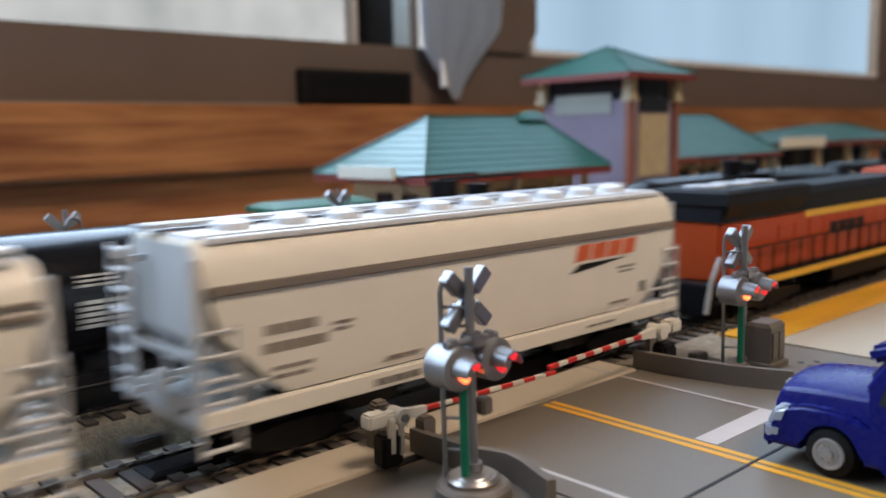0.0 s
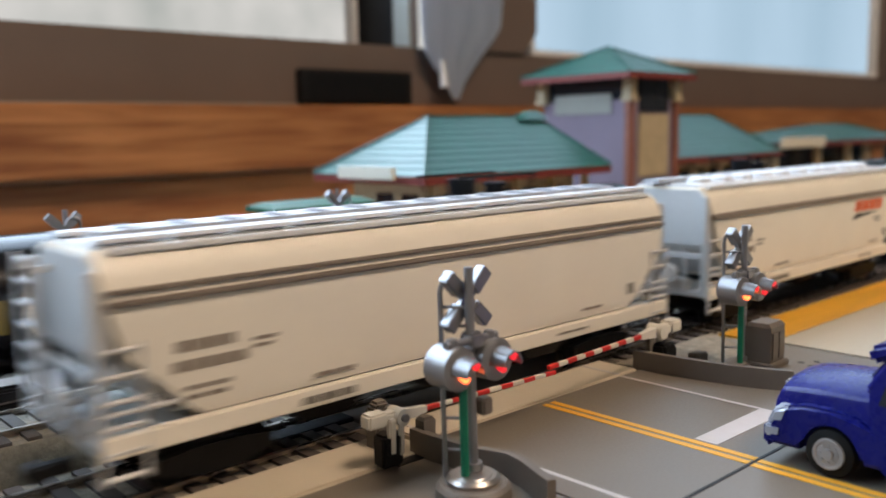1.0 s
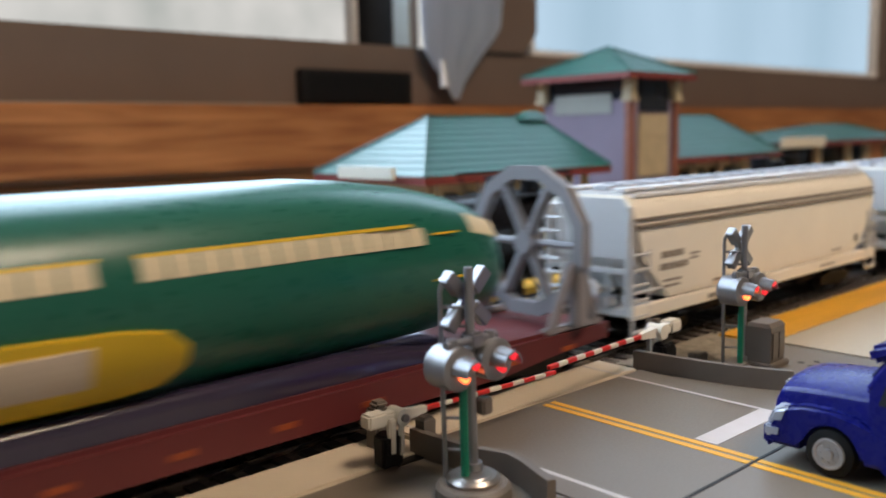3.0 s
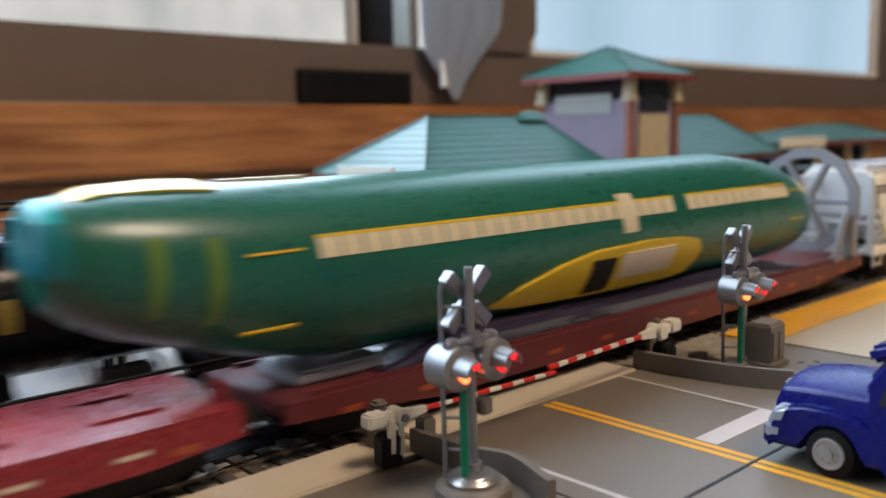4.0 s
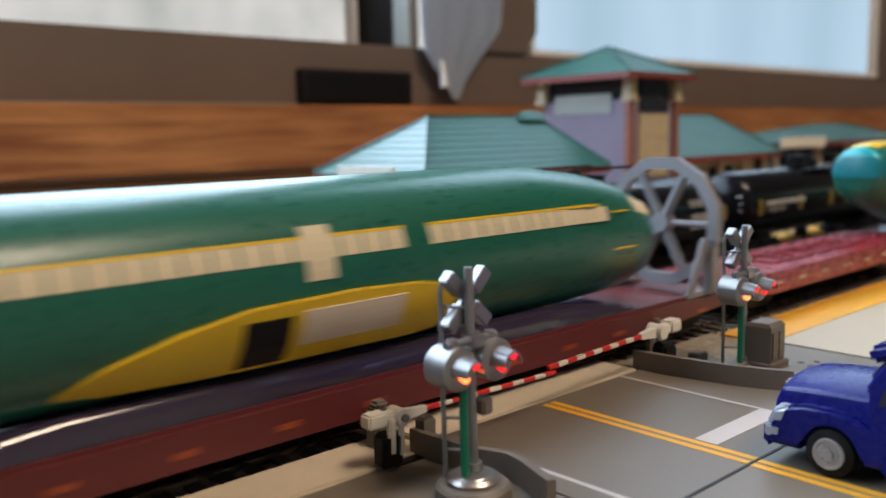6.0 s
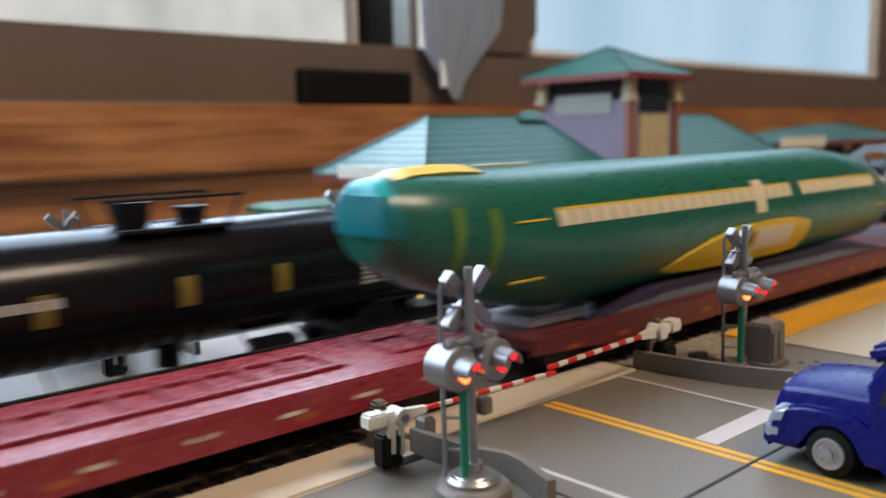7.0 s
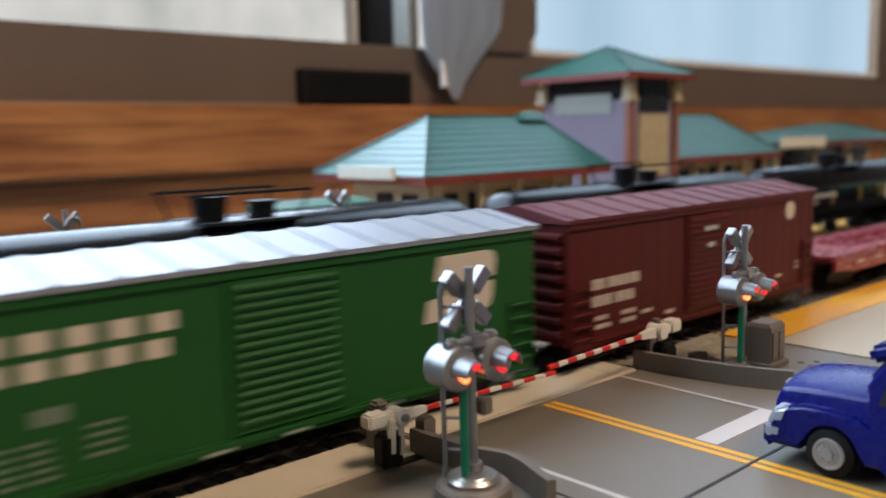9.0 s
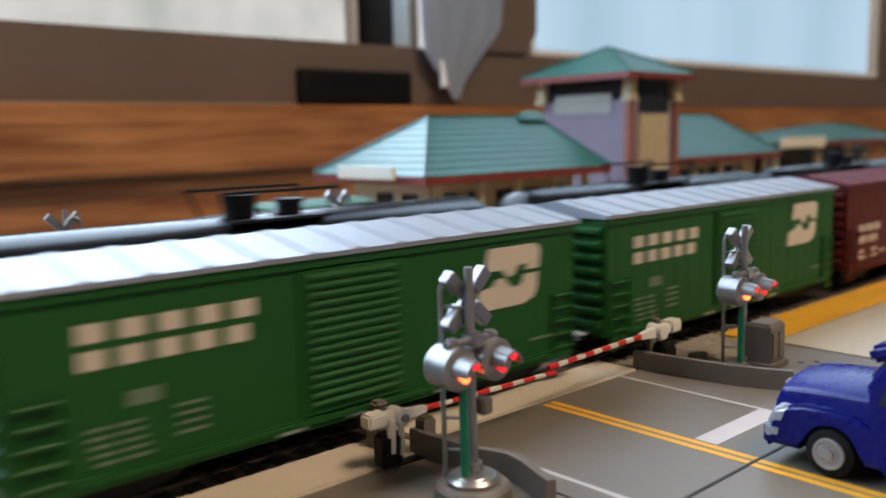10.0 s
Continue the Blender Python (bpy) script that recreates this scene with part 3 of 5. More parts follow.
# ---- rolling stock; each one stands on the rail top at its middle, its near side towards -y ----
def bogie(car, x, axles=2, r=2.6, pitch=10.6, material=None):
    mt = material or M["black"]
    t = new("truck")
    t.parent = car
    t.matrix_basis = at(x, 0, 0)
    t.empty_display_size = 0.004
    for s in (-1, 1):
        bm = B()
        h = pitch * (axles - 1) / 2
        prism(bm, [(-h - 2.0, 2.0), (-h - 2.0, 3.6), (-2.2, 4.2), (2.2, 4.2), (h + 2.0, 3.6), (h + 2.0, 2.0), (2.4, 0.9), (-2.4, 0.9)], "y", s * 6.4 - 0.5, s * 6.4 + 0.5)
        part("side_frame", bm, mt, t)
    bm = B()
    box(bm, -1.6, 1.6, -6.2, 6.2, 2.0, 4.4)
    part("bolster", bm, mt, t)
    for k in range(axles):
        c = (k - (axles - 1) / 2) * pitch
        bm = B()
        rod(bm, (c, -5.6, r), (c, 5.6, r), 0.6, 8)
        for s in (-1, 1):
            rod(bm, (c, s * 4.1, r), (c, s * 5.3, r), r, 20)
        part("wheelset", bm, M["tyre"], t)
    return t


def coupler(car, x, d):
    bm = B()
    box(bm, min(x, x + d * 4.6), max(x, x + d * 4.6), -0.8, 0.8, 2.9, 4.3, 0.2)
    box(bm, min(x + d * 3.0, x + d * 4.9), max(x + d * 3.0, x + d * 4.9), -1.5, 1.5, 2.7, 4.5, 0.3)
    part("coupler", bm, M["black"], car)


def rungs(name, car, x, y, z0, z1, n, wide, axis, material):
    """A ladder: two stiles and n rungs, in the plane across the given axis."""
    bm = B()
    for k in range(n):
        z = z0 + (z1 - z0) * k / (n - 1)
        if axis == "x":
            rod(bm, (x, y - wide / 2, z), (x, y + wide / 2, z), 0.3, 6)
        else:
            rod(bm, (x - wide / 2, y, z), (x + wide / 2, y, z), 0.3, 6)
    for s in (-1, 1):
        if axis == "x":
            rod(bm, (x, y + s * wide / 2, z0 - 0.6), (x, y + s * wide / 2, z1 + 0.6), 0.25, 6)
        else:
            rod(bm, (x + s * wide / 2, y, z0 - 0.6), (x + s * wide / 2, y, z1 + 0.6), 0.25, 6)
    return part(name, bm, material, car)


def marks(name, car, y, bars, material, label=""):
    """Flat printed bars on a side wall at y: each (x0, x1, z0, z1)."""
    for x0, x1, z0, z1 in bars:
        if x1 - x0 > 0.1:
            bm = B()
            box(bm, x0, x1, y - 0.06, y + 0.2, z0, z1)
            part(name, bm, material, car, label)


def text_bars(x, z, words, h, step):
    """Unreadable lettering as rows of bars: words are widths."""
    out = []
    for w in words:
        out.append((x, x + w, z, z + h))
        x += w + step
    return out


RAISE = 1.3 * MM


def lifted(car, names, dz):
    """Lift the named parts of a wagon on its trucks."""
    for o in car.children:
        if o.type == "MESH" and o.name.split(".")[0] not in names:
            o.data.transform(Matrix.Translation((0, 0, dz)))


def hopper(kind):
    c = thing("covered_hopper", "cream covered hopper wagon with round white roof hatches" if kind == 1 else "cream covered hopper wagon with long roof trough hatch", "railway wagon", "train wagons")
    L = 45.3 if kind == 1 else 49.0
    bm = B()
    loft(bm, [level_rect(-L + 11, L - 11, 9.6, 7.6), level_rect(-L + 9.4, L - 9.4, 9.9, 9.0), level_rect(-L + 3.2, L - 3.2, 9.9, 15.0), level_rect(-L + 2.0, L - 2.0, 9.9, 18.6),
              level_rect(-L + 1.6, L - 1.6, 9.8, 20.4), level_rect(-L + 1.3, L - 1.3, 9.2, 22.8), level_rect(-L + 1.2, L - 1.2, 8.2, 24.6), level_rect(-L + 1.4, L - 1.4, 6.8, 25.7)])
    part("body", bm, M["hopper"], c, "", True)
    for s in (-1, 1):
        bm = B()
        box(bm, -L + 1.4, L - 1.4, s * 9.85 - 0.45, s * 9.85 + 0.45, 19.8 if kind == 1 else 20.25, 20.9, 0.2)
        if kind != 1:
            box(bm, -L + 1.4, L - 1.4, s * 9.6 - 0.35, s * 9.6 + 0.35, 21.5, 22.0, 0.15)
        part("side_rib", bm, M["taupe"], c, "taupe side rib")
        bm = B()
        box(bm, -L, L, s * 9.6 - 0.5, s * 9.6 + 0.5, 5.0, 7.4, 0.2)
        part("side_sill", bm, M["hopper"], c)
        bm = B()
        box(bm, -L + 3, L - 3, s * 7.0 - 1.0, s * 7.0 + 1.0, 25.2, 25.9, 0.15)
        part("roof_edge", bm, M["hatch"], c)
    bm = B()
    box(bm, -L + 2, L - 2, -6.6, 6.6, 25.5, 26.1, 0.2)
    part("roof", bm, M["hopper_end"], c)
    if kind == 1:
        for k in range(10):
            bm = B()
            x = -L + 9 + k * (2 * L - 18) / 9
            rod(bm, (x, -2.2, 26.0), (x, -2.2, 26.9), 2.3, 20, 2.2)
            rod(bm, (x, -2.2, 26.9), (x, -2.2, 27.2), 2.2, 20, 1.6)
            part("hatch", bm, M["hatch"], c, "", True)
        bm = B()
        box(bm, -L, L, 1.2, 4.6, 26.5, 27.0)
        part("running_board", bm, M["grating"], c)
    else:
        bm = B()
        box(bm, -L + 4, L - 4, -1.9, 1.9, 26.0, 27.0, 0.4)
        part("hatch", bm, M["grating"], c, "long grey trough hatch")
        for k in range(14):
            bm = B()
            x = -L + 8 + k * (2 * L - 16) / 13
            box(bm, x - 0.5, x + 0.5, -2.3, 2.3, 26.1, 27.4, 0.2)
            part("hatch_bar", bm, M["grating"], c)
        for s in (-1, 1):
            for k in range(12):
                x = -L + 2 + k * (2 * L - 4) / 12
                bm = B()
                box(bm, x + 0.3, x + (2 * L - 4) / 12 - 0.3, s * 5.2 - 1.5, s * 5.2 + 1.5, 26.3, 26.8, 0.1)
                part("running_board", bm, M["hatch"], c)
    for d in (-1, 1):
        bm = B()
        box(bm, min(d * (L - 11), d * L), max(d * (L - 11), d * L), -9.4, 9.4, 5.4, 6.6, 0.2)
        part("end_platform", bm, M["hopper_end"], c)
        bm = B()
        for s in (-1, 1):
            box(bm, d * (L - 0.6) - 0.5, d * (L - 0.6) + 0.5, s * 8.6 - 0.6, s * 8.6 + 0.6, 6.4, 24.0, 0.15)
            box(bm, d * (L - 2.6) - 0.4, d * (L - 2.6) + 0.4, s * 3.2 - 0.5, s * 3.2 + 0.5, 6.4, 24.5, 0.15)
        box(bm, d * (L - 0.6) - 0.4, d * (L - 0.6) + 0.4, -8.6, 8.6, 12.6, 13.4)
        part("end_frame", bm, M["hopper_end"], c, "pale end frame posts")
        bm = B()
        loft(bm, [[(d * (L - 7.4), -9.2, 9.0), (d * (L - 6.8), -9.2, 9.0), (d * (L - 6.8), 9.2, 9.0), (d * (L - 7.4), 9.2, 9.0)], [(d * (L - 1.8), -9.4, 15.0), (d * (L - 1.2), -9.4, 15.0), (d * (L - 1.2), 9.4, 15.0), (d * (L - 1.8), 9.4, 15.0)],
                  [(d * (L - 1.6), -9.2, 21.5), (d * (L - 1.0), -9.2, 21.5), (d * (L - 1.0), 9.2, 21.5), (d * (L - 1.6), 9.2, 21.5)], [(d * (L - 1.6), -7.0, 25.2), (d * (L - 1.0), -7.0, 25.2), (d * (L - 1.0), 7.0, 25.2), (d * (L - 1.6), 7.0, 25.2)]])
        part("end_sheet", bm, M["hopper_end"], c, "grey end slope sheet")
        rungs("ladder", c, d * (L + 0.9), 7.0, 7.0, 24.0, 8, 5.0, "x", M["hopper_end"])
        bm = B()
        for y in (4.5, 9.5):
            box(bm, min(d * (L - 1.4), d * (L + 1.0)), max(d * (L - 1.4), d * (L + 1.0)), y - 0.3, y + 0.3, 22.6, 23.4)
            box(bm, min(d * (L - 1.4), d * (L + 1.0)), max(d * (L - 1.4), d * (L + 1.0)), y - 0.3, y + 0.3, 7.0, 7.8)
        part("ladder_bracket", bm, M["hopper_end"], c)
        bm = B()
        rod(bm, (d * (L + 0.6), -2.0, 9.6), (d * (L + 1.4), -2.0, 9.6), 1.7, 16)
        rod(bm, (d * (L + 0.6), -2.0, 9.6), (d * (L - 2.0), -2.0, 9.6), 0.4, 8)
        box(bm, min(d * (L - 3.0), d * (L + 0.4)), max(d * (L - 3.0), d * (L + 0.4)), -5.0, 0.6, 6.6, 8.4, 0.3)
        part("brake_wheel", bm, M["hopper_end"], c, "pale brake wheel and cylinder")
        rungs("ladder", c, d * (L - 2.4), -9.9, 3.0, 16.0, 6, 4.6, "y", M["hopper_end"])
        bm = B()
        for z in (9.5, 13.0):
            rod(bm, (d * (L - 0.4), -9.5, z), (d * (L - 9), -9.5, z), 0.3, 6)
        part("handrail", bm, M["hopper_end"], c)
        coupler(c, d * (L - 0.5), d)
        bogie(c, d * (L - 14))
    for x in (-20, 0, 20):
        bm = B()
        loft(bm, [level_rect(x - 9, x + 9, 8.5, 7.8), level_rect(x - 3.5, x + 3.5, 6.5, 2.2)])
        part("hopper_bay", bm, M["loco_black"], c)
    e = -L + 8.4
    marks("lettering", c, -9.9, text_bars(e, 14.6, (1.6, 1.4, 1.6, 1.4), 1.2, 0.25) + text_bars(e - 0.4, 12.5, (1.5,) * 5, 1.2, 0.25) + text_bars(e + 0.6, 10.4, (1.4, 1.6, 1.8), 0.5, 0.3) + text_bars(e + 0.6, 9.4, (2.2, 2.4), 0.5, 0.4) + text_bars(e + 9, 14.4, (3.0,), 0.4, 0.3) + text_bars(e + 9, 13.6, (2.4,), 0.4, 0.3), M["taupe"])
    marks("lettering", c, -9.9, text_bars(e + 17, 8.6, (3.0, 2.2), 0.45, 0.4) + text_bars(26, 8.8, (2.4, 2.0), 0.4, 0.3), M["taupe"])
    marks("lettering", c, -10.12, text_bars(e + 15, 5.6, (2.2, 2.6, 2.0), 0.9, 0.3) + text_bars(20, 6.0, (3.0, 3.4), 0.35, 0.4), M["grime"])
    marks("data_plate", c, -9.9, [(L - 11.4, L - 9.6, 9.8, 11.6)], M["grime"])
    if kind == 1:
        bm = B()
        x = 17.2
        for w in (3.4, 3.6, 3.4, 3.2):
            prism(bm, [(x, 16.6), (x + w, 16.75), (x + w + 0.7, 19.2), (x + 0.7, 19.05)], "y", -9.98, -9.7)
            x += w + 0.5
        part("lettering", bm, M["orange_mark"], c, "orange slanted logo bars")
        bm = B()
        prism(bm, [(16.2, 14.9), (30.6, 16.2), (18.4, 16.2)], "y", -9.98, -9.7)
        part("lettering", bm, M["loco_black"], c, "black wedge under the logo")
        marks("lettering", c, -9.9, text_bars(28.0, 14.4, (2, 2), 0.4, 0.3) + text_bars(28.5, 13.7, (1.6, 1.6), 0.35, 0.3), M["grime"])
    lifted(c, ("coupler",), RAISE)
    return c


def locomotive():
    c = thing("diesel_locomotive", "orange and black diesel locomotive with yellow stripe", "locomotive", "train wagons")
    L = 68.0
    bm = B()
    box(bm, -L, L, -8.6, 8.6, 6.0, 8.0, 0.2)
    part("frame", bm, M["loco_black"], c)
    bm = B()
    box(bm, -L + 3, 34, -7.2, 7.2, 8.0, 19.8, 0.5)
    part("hood", bm, M["loco_orange"], c)
    for s in (-1, 1):
        bm = B()
        box(bm, -L + 38, 34, s * 7.25 - 0.1, s * 7.25 + 0.1, 18.2, 19.7)
        part("stripe", bm, M["loco_yellow"], c, "yellow stripe")
        bm = B()
        box(bm, -L, L, s * 8.65 - 0.1, s * 8.65 + 0.1, 6.2, 7.6)
        part("stripe", bm, M["loco_yellow"], c, "yellow sill stripe")
        bm = B()
        for k in range(17):
            x = -L + 4 + k * 6
            rod(bm, (x, s * 8.3, 8.0), (x, s * 8.3, 14.0), 0.22, 6)
        rod(bm, (-L + 4, s * 8.3, 14.0), (-L + 100, s * 8.3, 14.0), 0.24, 6)
        part("handrail", bm, M["loco_black"], c)
        for k in range(9):
            bm = B()
            box(bm, -L + 26 + k * 7, -L + 31.5 + k * 7, s * 7.25 - 0.15, s * 7.25 + 0.15, 9, 17.5, 0.1)
            part("hood_door", bm, M["loco_orange"], c)
    bm = B()
    loft(bm, [level_rect(-L + 2.6, 34, 7.5, 19.8), level_rect(-L + 2.6, 34, 7.5, 23.4), level_rect(-L + 3.4, 33, 5.6, 24.8)])
    part("hood_top", bm, M["loco_black"], c)
    bm = B()
    loft(bm, [level_rect(-L + 4, -L + 34, 7.6, 20.6), level_rect(-L + 2, -L + 36, 9.2, 23.2), level_rect(-L + 2, -L + 36, 9.2, 25.4), level_rect(-L + 3, -L + 35, 8.2, 26.0)])
    part("radiator", bm, M["loco_black"], c, "flared black radiator")
    for k in range(3):
        bm = B()
        rod(bm, (-L + 9 + k * 10, 0, 26.0), (-L + 9 + k * 10, 0, 26.5), 4.2, 20)
        part("roof_fan", bm, M["grating"], c)
    bm = B()
    loft(bm, [level_rect(34, 54, 8.6, 8.0), level_rect(34, 54, 8.6, 22.5), level_rect(35, 52, 7.0, 26.0)])
    cab = part("cab", bm, M["loco_orange"], c)
    bm = B()
    box(bm, 37, 42, -8.75, -8.5, 16.5, 21)
    box(bm, 44, 49, -8.75, -8.5, 16.5, 21)
    part("window", bm, M["glass_dark"], cab)
    bm = B()
    loft(bm, [level_rect(54, 65, 5.0, 8.0), level_rect(54, 64, 5.0, 16.0), level_rect(54, 62, 4.2, 17.0)])
    part("nose", bm, M["loco_orange"], c)
    marks("lettering", c, -7.45, text_bars(-18, 13.4, (4, 4, 4, 4), 2.8, 0.8), M["loco_black"], "dark letter bars")
    bm = B()
    box(bm, -16, 18, -7.2, 7.2, 1.6, 6.0, 0.8)
    part("fuel_tank", bm, M["loco_black"], c)
    for s in (-1, 1):
        bm = B()
        pts = [(-L + 0.6, s * 8.6, 13.6), (-L - 0.4, s * 7.4, 8.6), (-L - 1.0, s * 6.8, 2.6)]
        for a, b in zip(pts, pts[1:]):
            rod(bm, a, b, 0.45, 8)
        part("step_rail", bm, M["hopper_end"], c, "white step handrail")
    bm = B()
    box(bm, -L - 0.6, -L + 0.2, -8.4, 8.4, 2.0, 8.0, 0.2)
    part("pilot", bm, M["loco_black"], c, "black end sill")
    for x in (-44, 44):
        bogie(c, x, 3, 3.2, 10.8)
    coupler(c, -L, -1)
    return c


def boxcar(colour, roof_colour, kind):
    c = thing("boxcar", "dark red-brown boxcar with ribbed ends" if kind == "brown" else "green boxcar with pale roof and white panel lettering", "railway wagon", "train wagons")
    L = 41.0
    side, top = M[colour], M[roof_colour]
    bm = B()
    box(bm, -L, L, -9.7, 9.7, 4.6, 24.0, 0.15)
    part("body", bm, side, c)
    bm = B()
    prism(bm, [(-10.3, 23.9), (-10.3, 24.5), (0, 26.4), (10.3, 24.5), (10.3, 23.9)], "x", -L - 0.6, L + 0.6)
    roof = part("roof", bm, top, c)
    for k in range(13):
        x = -L + 2 + k * (2 * L - 4) / 12
        bm = B()
        prism(bm, [(-10.2, 24.5), (-10.2, 24.72), (0, 26.6), (10.2, 24.72), (10.2, 24.5), (0, 26.3)], "x", x - 0.55, x + 0.55)
        part("roof_rib", bm, top, roof)
    for s in (-1, 1):
        bm = B()
        box(bm, -L, L, s * 9.8 - 0.25, s * 9.8 + 0.25, 22.9, 23.9)
        part("eave_rail", bm, side, c)
        bm = B()
        box(bm, -L + 1, L - 1, s * 9.7 - 0.3, s * 9.7 + 0.3, 3.7, 5.2)
        part("side_sill", bm, side, c)
        door = None
        bm = B()
        dx0, dx1 = (-8.5, 6.5)
        box(bm, dx0, dx1, s * 9.95 - 0.3, s * 9.95 + 0.3, 5.4, 22.6, 0.1)
        door = part("door", bm, side, c)
        for k in range(15):
            z = 6.3 + k * 1.08
            bm = B()
            prism(bm, [(s * 10.1, z), (s * 10.6, z + 0.12), (s * 10.6, z + 0.4), (s * 10.1, z + 0.95)], "x", dx0 + 1, dx1 - 1)
            part("louvre", bm, side, door)
        for k in range(9):
            for x in (-L + 3 + k * 4.2, dx1 + 2.5 + k * 3.8):
                if x < dx0 - 0.5 or dx1 < x < L - 0.6:
                    bm = B()
                    box(bm, x - 0.1, x + 0.1, s * 9.7 - 0.06, s * 9.7 + 0.06, 5.0, 22.8)
                    part("panel_seam", bm, side, c)
        bm = B()
        box(bm, -L + 6, L - 6, s * 10.1 - 0.25, s * 10.1 + 0.25, 4.4, 4.9)
        part("door_track", bm, side, c)
        for d in (-1, 1):
            rungs("ladder", c, d * (L - 3.2), s * 10.1, 5.4, 13.4, 5, 4.4, "y", side)
            bm = B()
            box(bm, d * (L - 2) - 2.0, d * (L - 2) + 2.0, s * 9.6 - 0.4, s * 9.6 + 0.4, 2.4, 3.0)
            part("step", bm, side, c)
    for d in (-1, 1):
        bm = B()
        for k in range(8):
            z = 6.0 + k * 2.15
            prism(bm, [(d * L, z), (d * (L + 0.9), z + 0.5), (d * (L + 0.9), z + 1.0), (d * L, z + 1.5)], "y", -8.9, 8.9)
        part("end_ribs", bm, side, c, "pressed horizontal end ribs")
        bm = B()
        box(bm, d * (L + 1.6) - 0.9, d * (L + 1.6) + 0.9, -6.5, 2, 4.8, 5.2)
        part("brake_step", bm, M["grating"], c)
        coupler(c, d * (L - 0.5), d)
        bogie(c, d * (L - 12))
    bm = B()
    box(bm, -L + 4, L - 4, -2.5, 2.5, 2.6, 4.6)
    part("underframe", bm, M["black"], c)
    y = -9.75
    if kind == "brown":
        marks("lettering", c, y, text_bars(-34.7, 12.9, (1.2, 1.2, 0.01, 1.2, 1.2, 1.2, 1.2, 1.2), 1.7, 0.55) + text_bars(-34.7, 10.2, (1.2, 1.2, 1.2, 0.01, 1.2, 1.2, 1.2), 1.7, 0.6) + text_bars(-34, 7.9, (1.6, 1.0), 0.7, 0.4) + text_bars(-27, 7.9, (1.6, 1.6), 0.7, 0.4) + text_bars(-34, 6.5, (2.0, 1.4), 0.7, 0.4) + text_bars(-27, 6.5, (1.6, 1.6), 0.7, 0.4) + text_bars(-21.5, 7.2, (3.0,), 0.6, 0.4) + text_bars(33.5, 9.4, (1.4,), 0.4, 0.3) + text_bars(33.2, 8.4, (1.8,), 0.4, 0.3) + text_bars(14.5, 6.2, (2.4,), 0.7, 0.3) + text_bars(-14.5, 6.0, (2.6,), 0.7, 0.3) + text_bars(25, 7.4, (2.4,), 0.5, 0.3), M["decal"])
        marks("lettering", c, -10.62, text_bars(-3.4, 19.6, (2.2, 1.8), 0.8, 0.3) + text_bars(-2.4, 16.6, (2.2,), 0.8, 0.4), M["grating"])
        bm = B()
        rod(bm, (30.4, y + 0.1, 20.8), (30.4, y - 0.06, 20.8), 1.9, 24)
        part("lettering", bm, M["decal"], c, "round pale emblem")
    else:
        marks("lettering", c, y, text_bars(-33.6, 18.5, (2.7,) * 5, 1.9, 1.45) + text_bars(-33.6, 15.8, (2.6,) * 5, 1.9, 1.35), M["decal"])
        marks("lettering", c, y, text_bars(-29, 11.4, (3.4,), 1.6, 0.4) + [q for k in range(5) for q in text_bars(-33.5 + 0.2 * k, 9.6 - k * 0.9, (2.4, 2.6), 0.35, 0.8)] + [q for k in range(4) for q in text_bars(-24, 10.2 - k * 1.0, (3.4,), 0.35, 0.8)] + text_bars(31, 7.4, (3, 2), 0.4, 0.3), M["faint"])
        bm = B()
        X0, Z0 = 21.8, 13.3
        for poly in ([(-2.0, 0.0), (7.6, 0.0), (9.8, 0.8), (10.5, 2.2), (10.6, 4.3), (7.7, 4.3), (7.4, 3.2), (6.4, 2.6), (5.0, 2.9), (3.4, 4.3), (2.0, 4.1), (1.3, 3.2), (-1.5, 2.9)],
                     [(-0.2, 5.4), (3.0, 5.4), (4.6, 4.2), (5.6, 4.5), (6.6, 5.8), (8.4, 5.8), (8.2, 4.9), (10.8, 4.9), (11.2, 7.2), (10.8, 8.2), (9.8, 8.6), (0.6, 8.6)]):
            prism(bm, [(X0 + a, Z0 + b) for a, b in poly], "y", y - 0.08, y + 0.2)
        part("lettering", bm, M["decal"], c, "large pale two-letter emblem shape")
        marks("data_plate", c, -9.98, [(q, q + 3.4, 3.9, 4.6) for q in (-12, -2, 12)], M["hatch"])
    return c


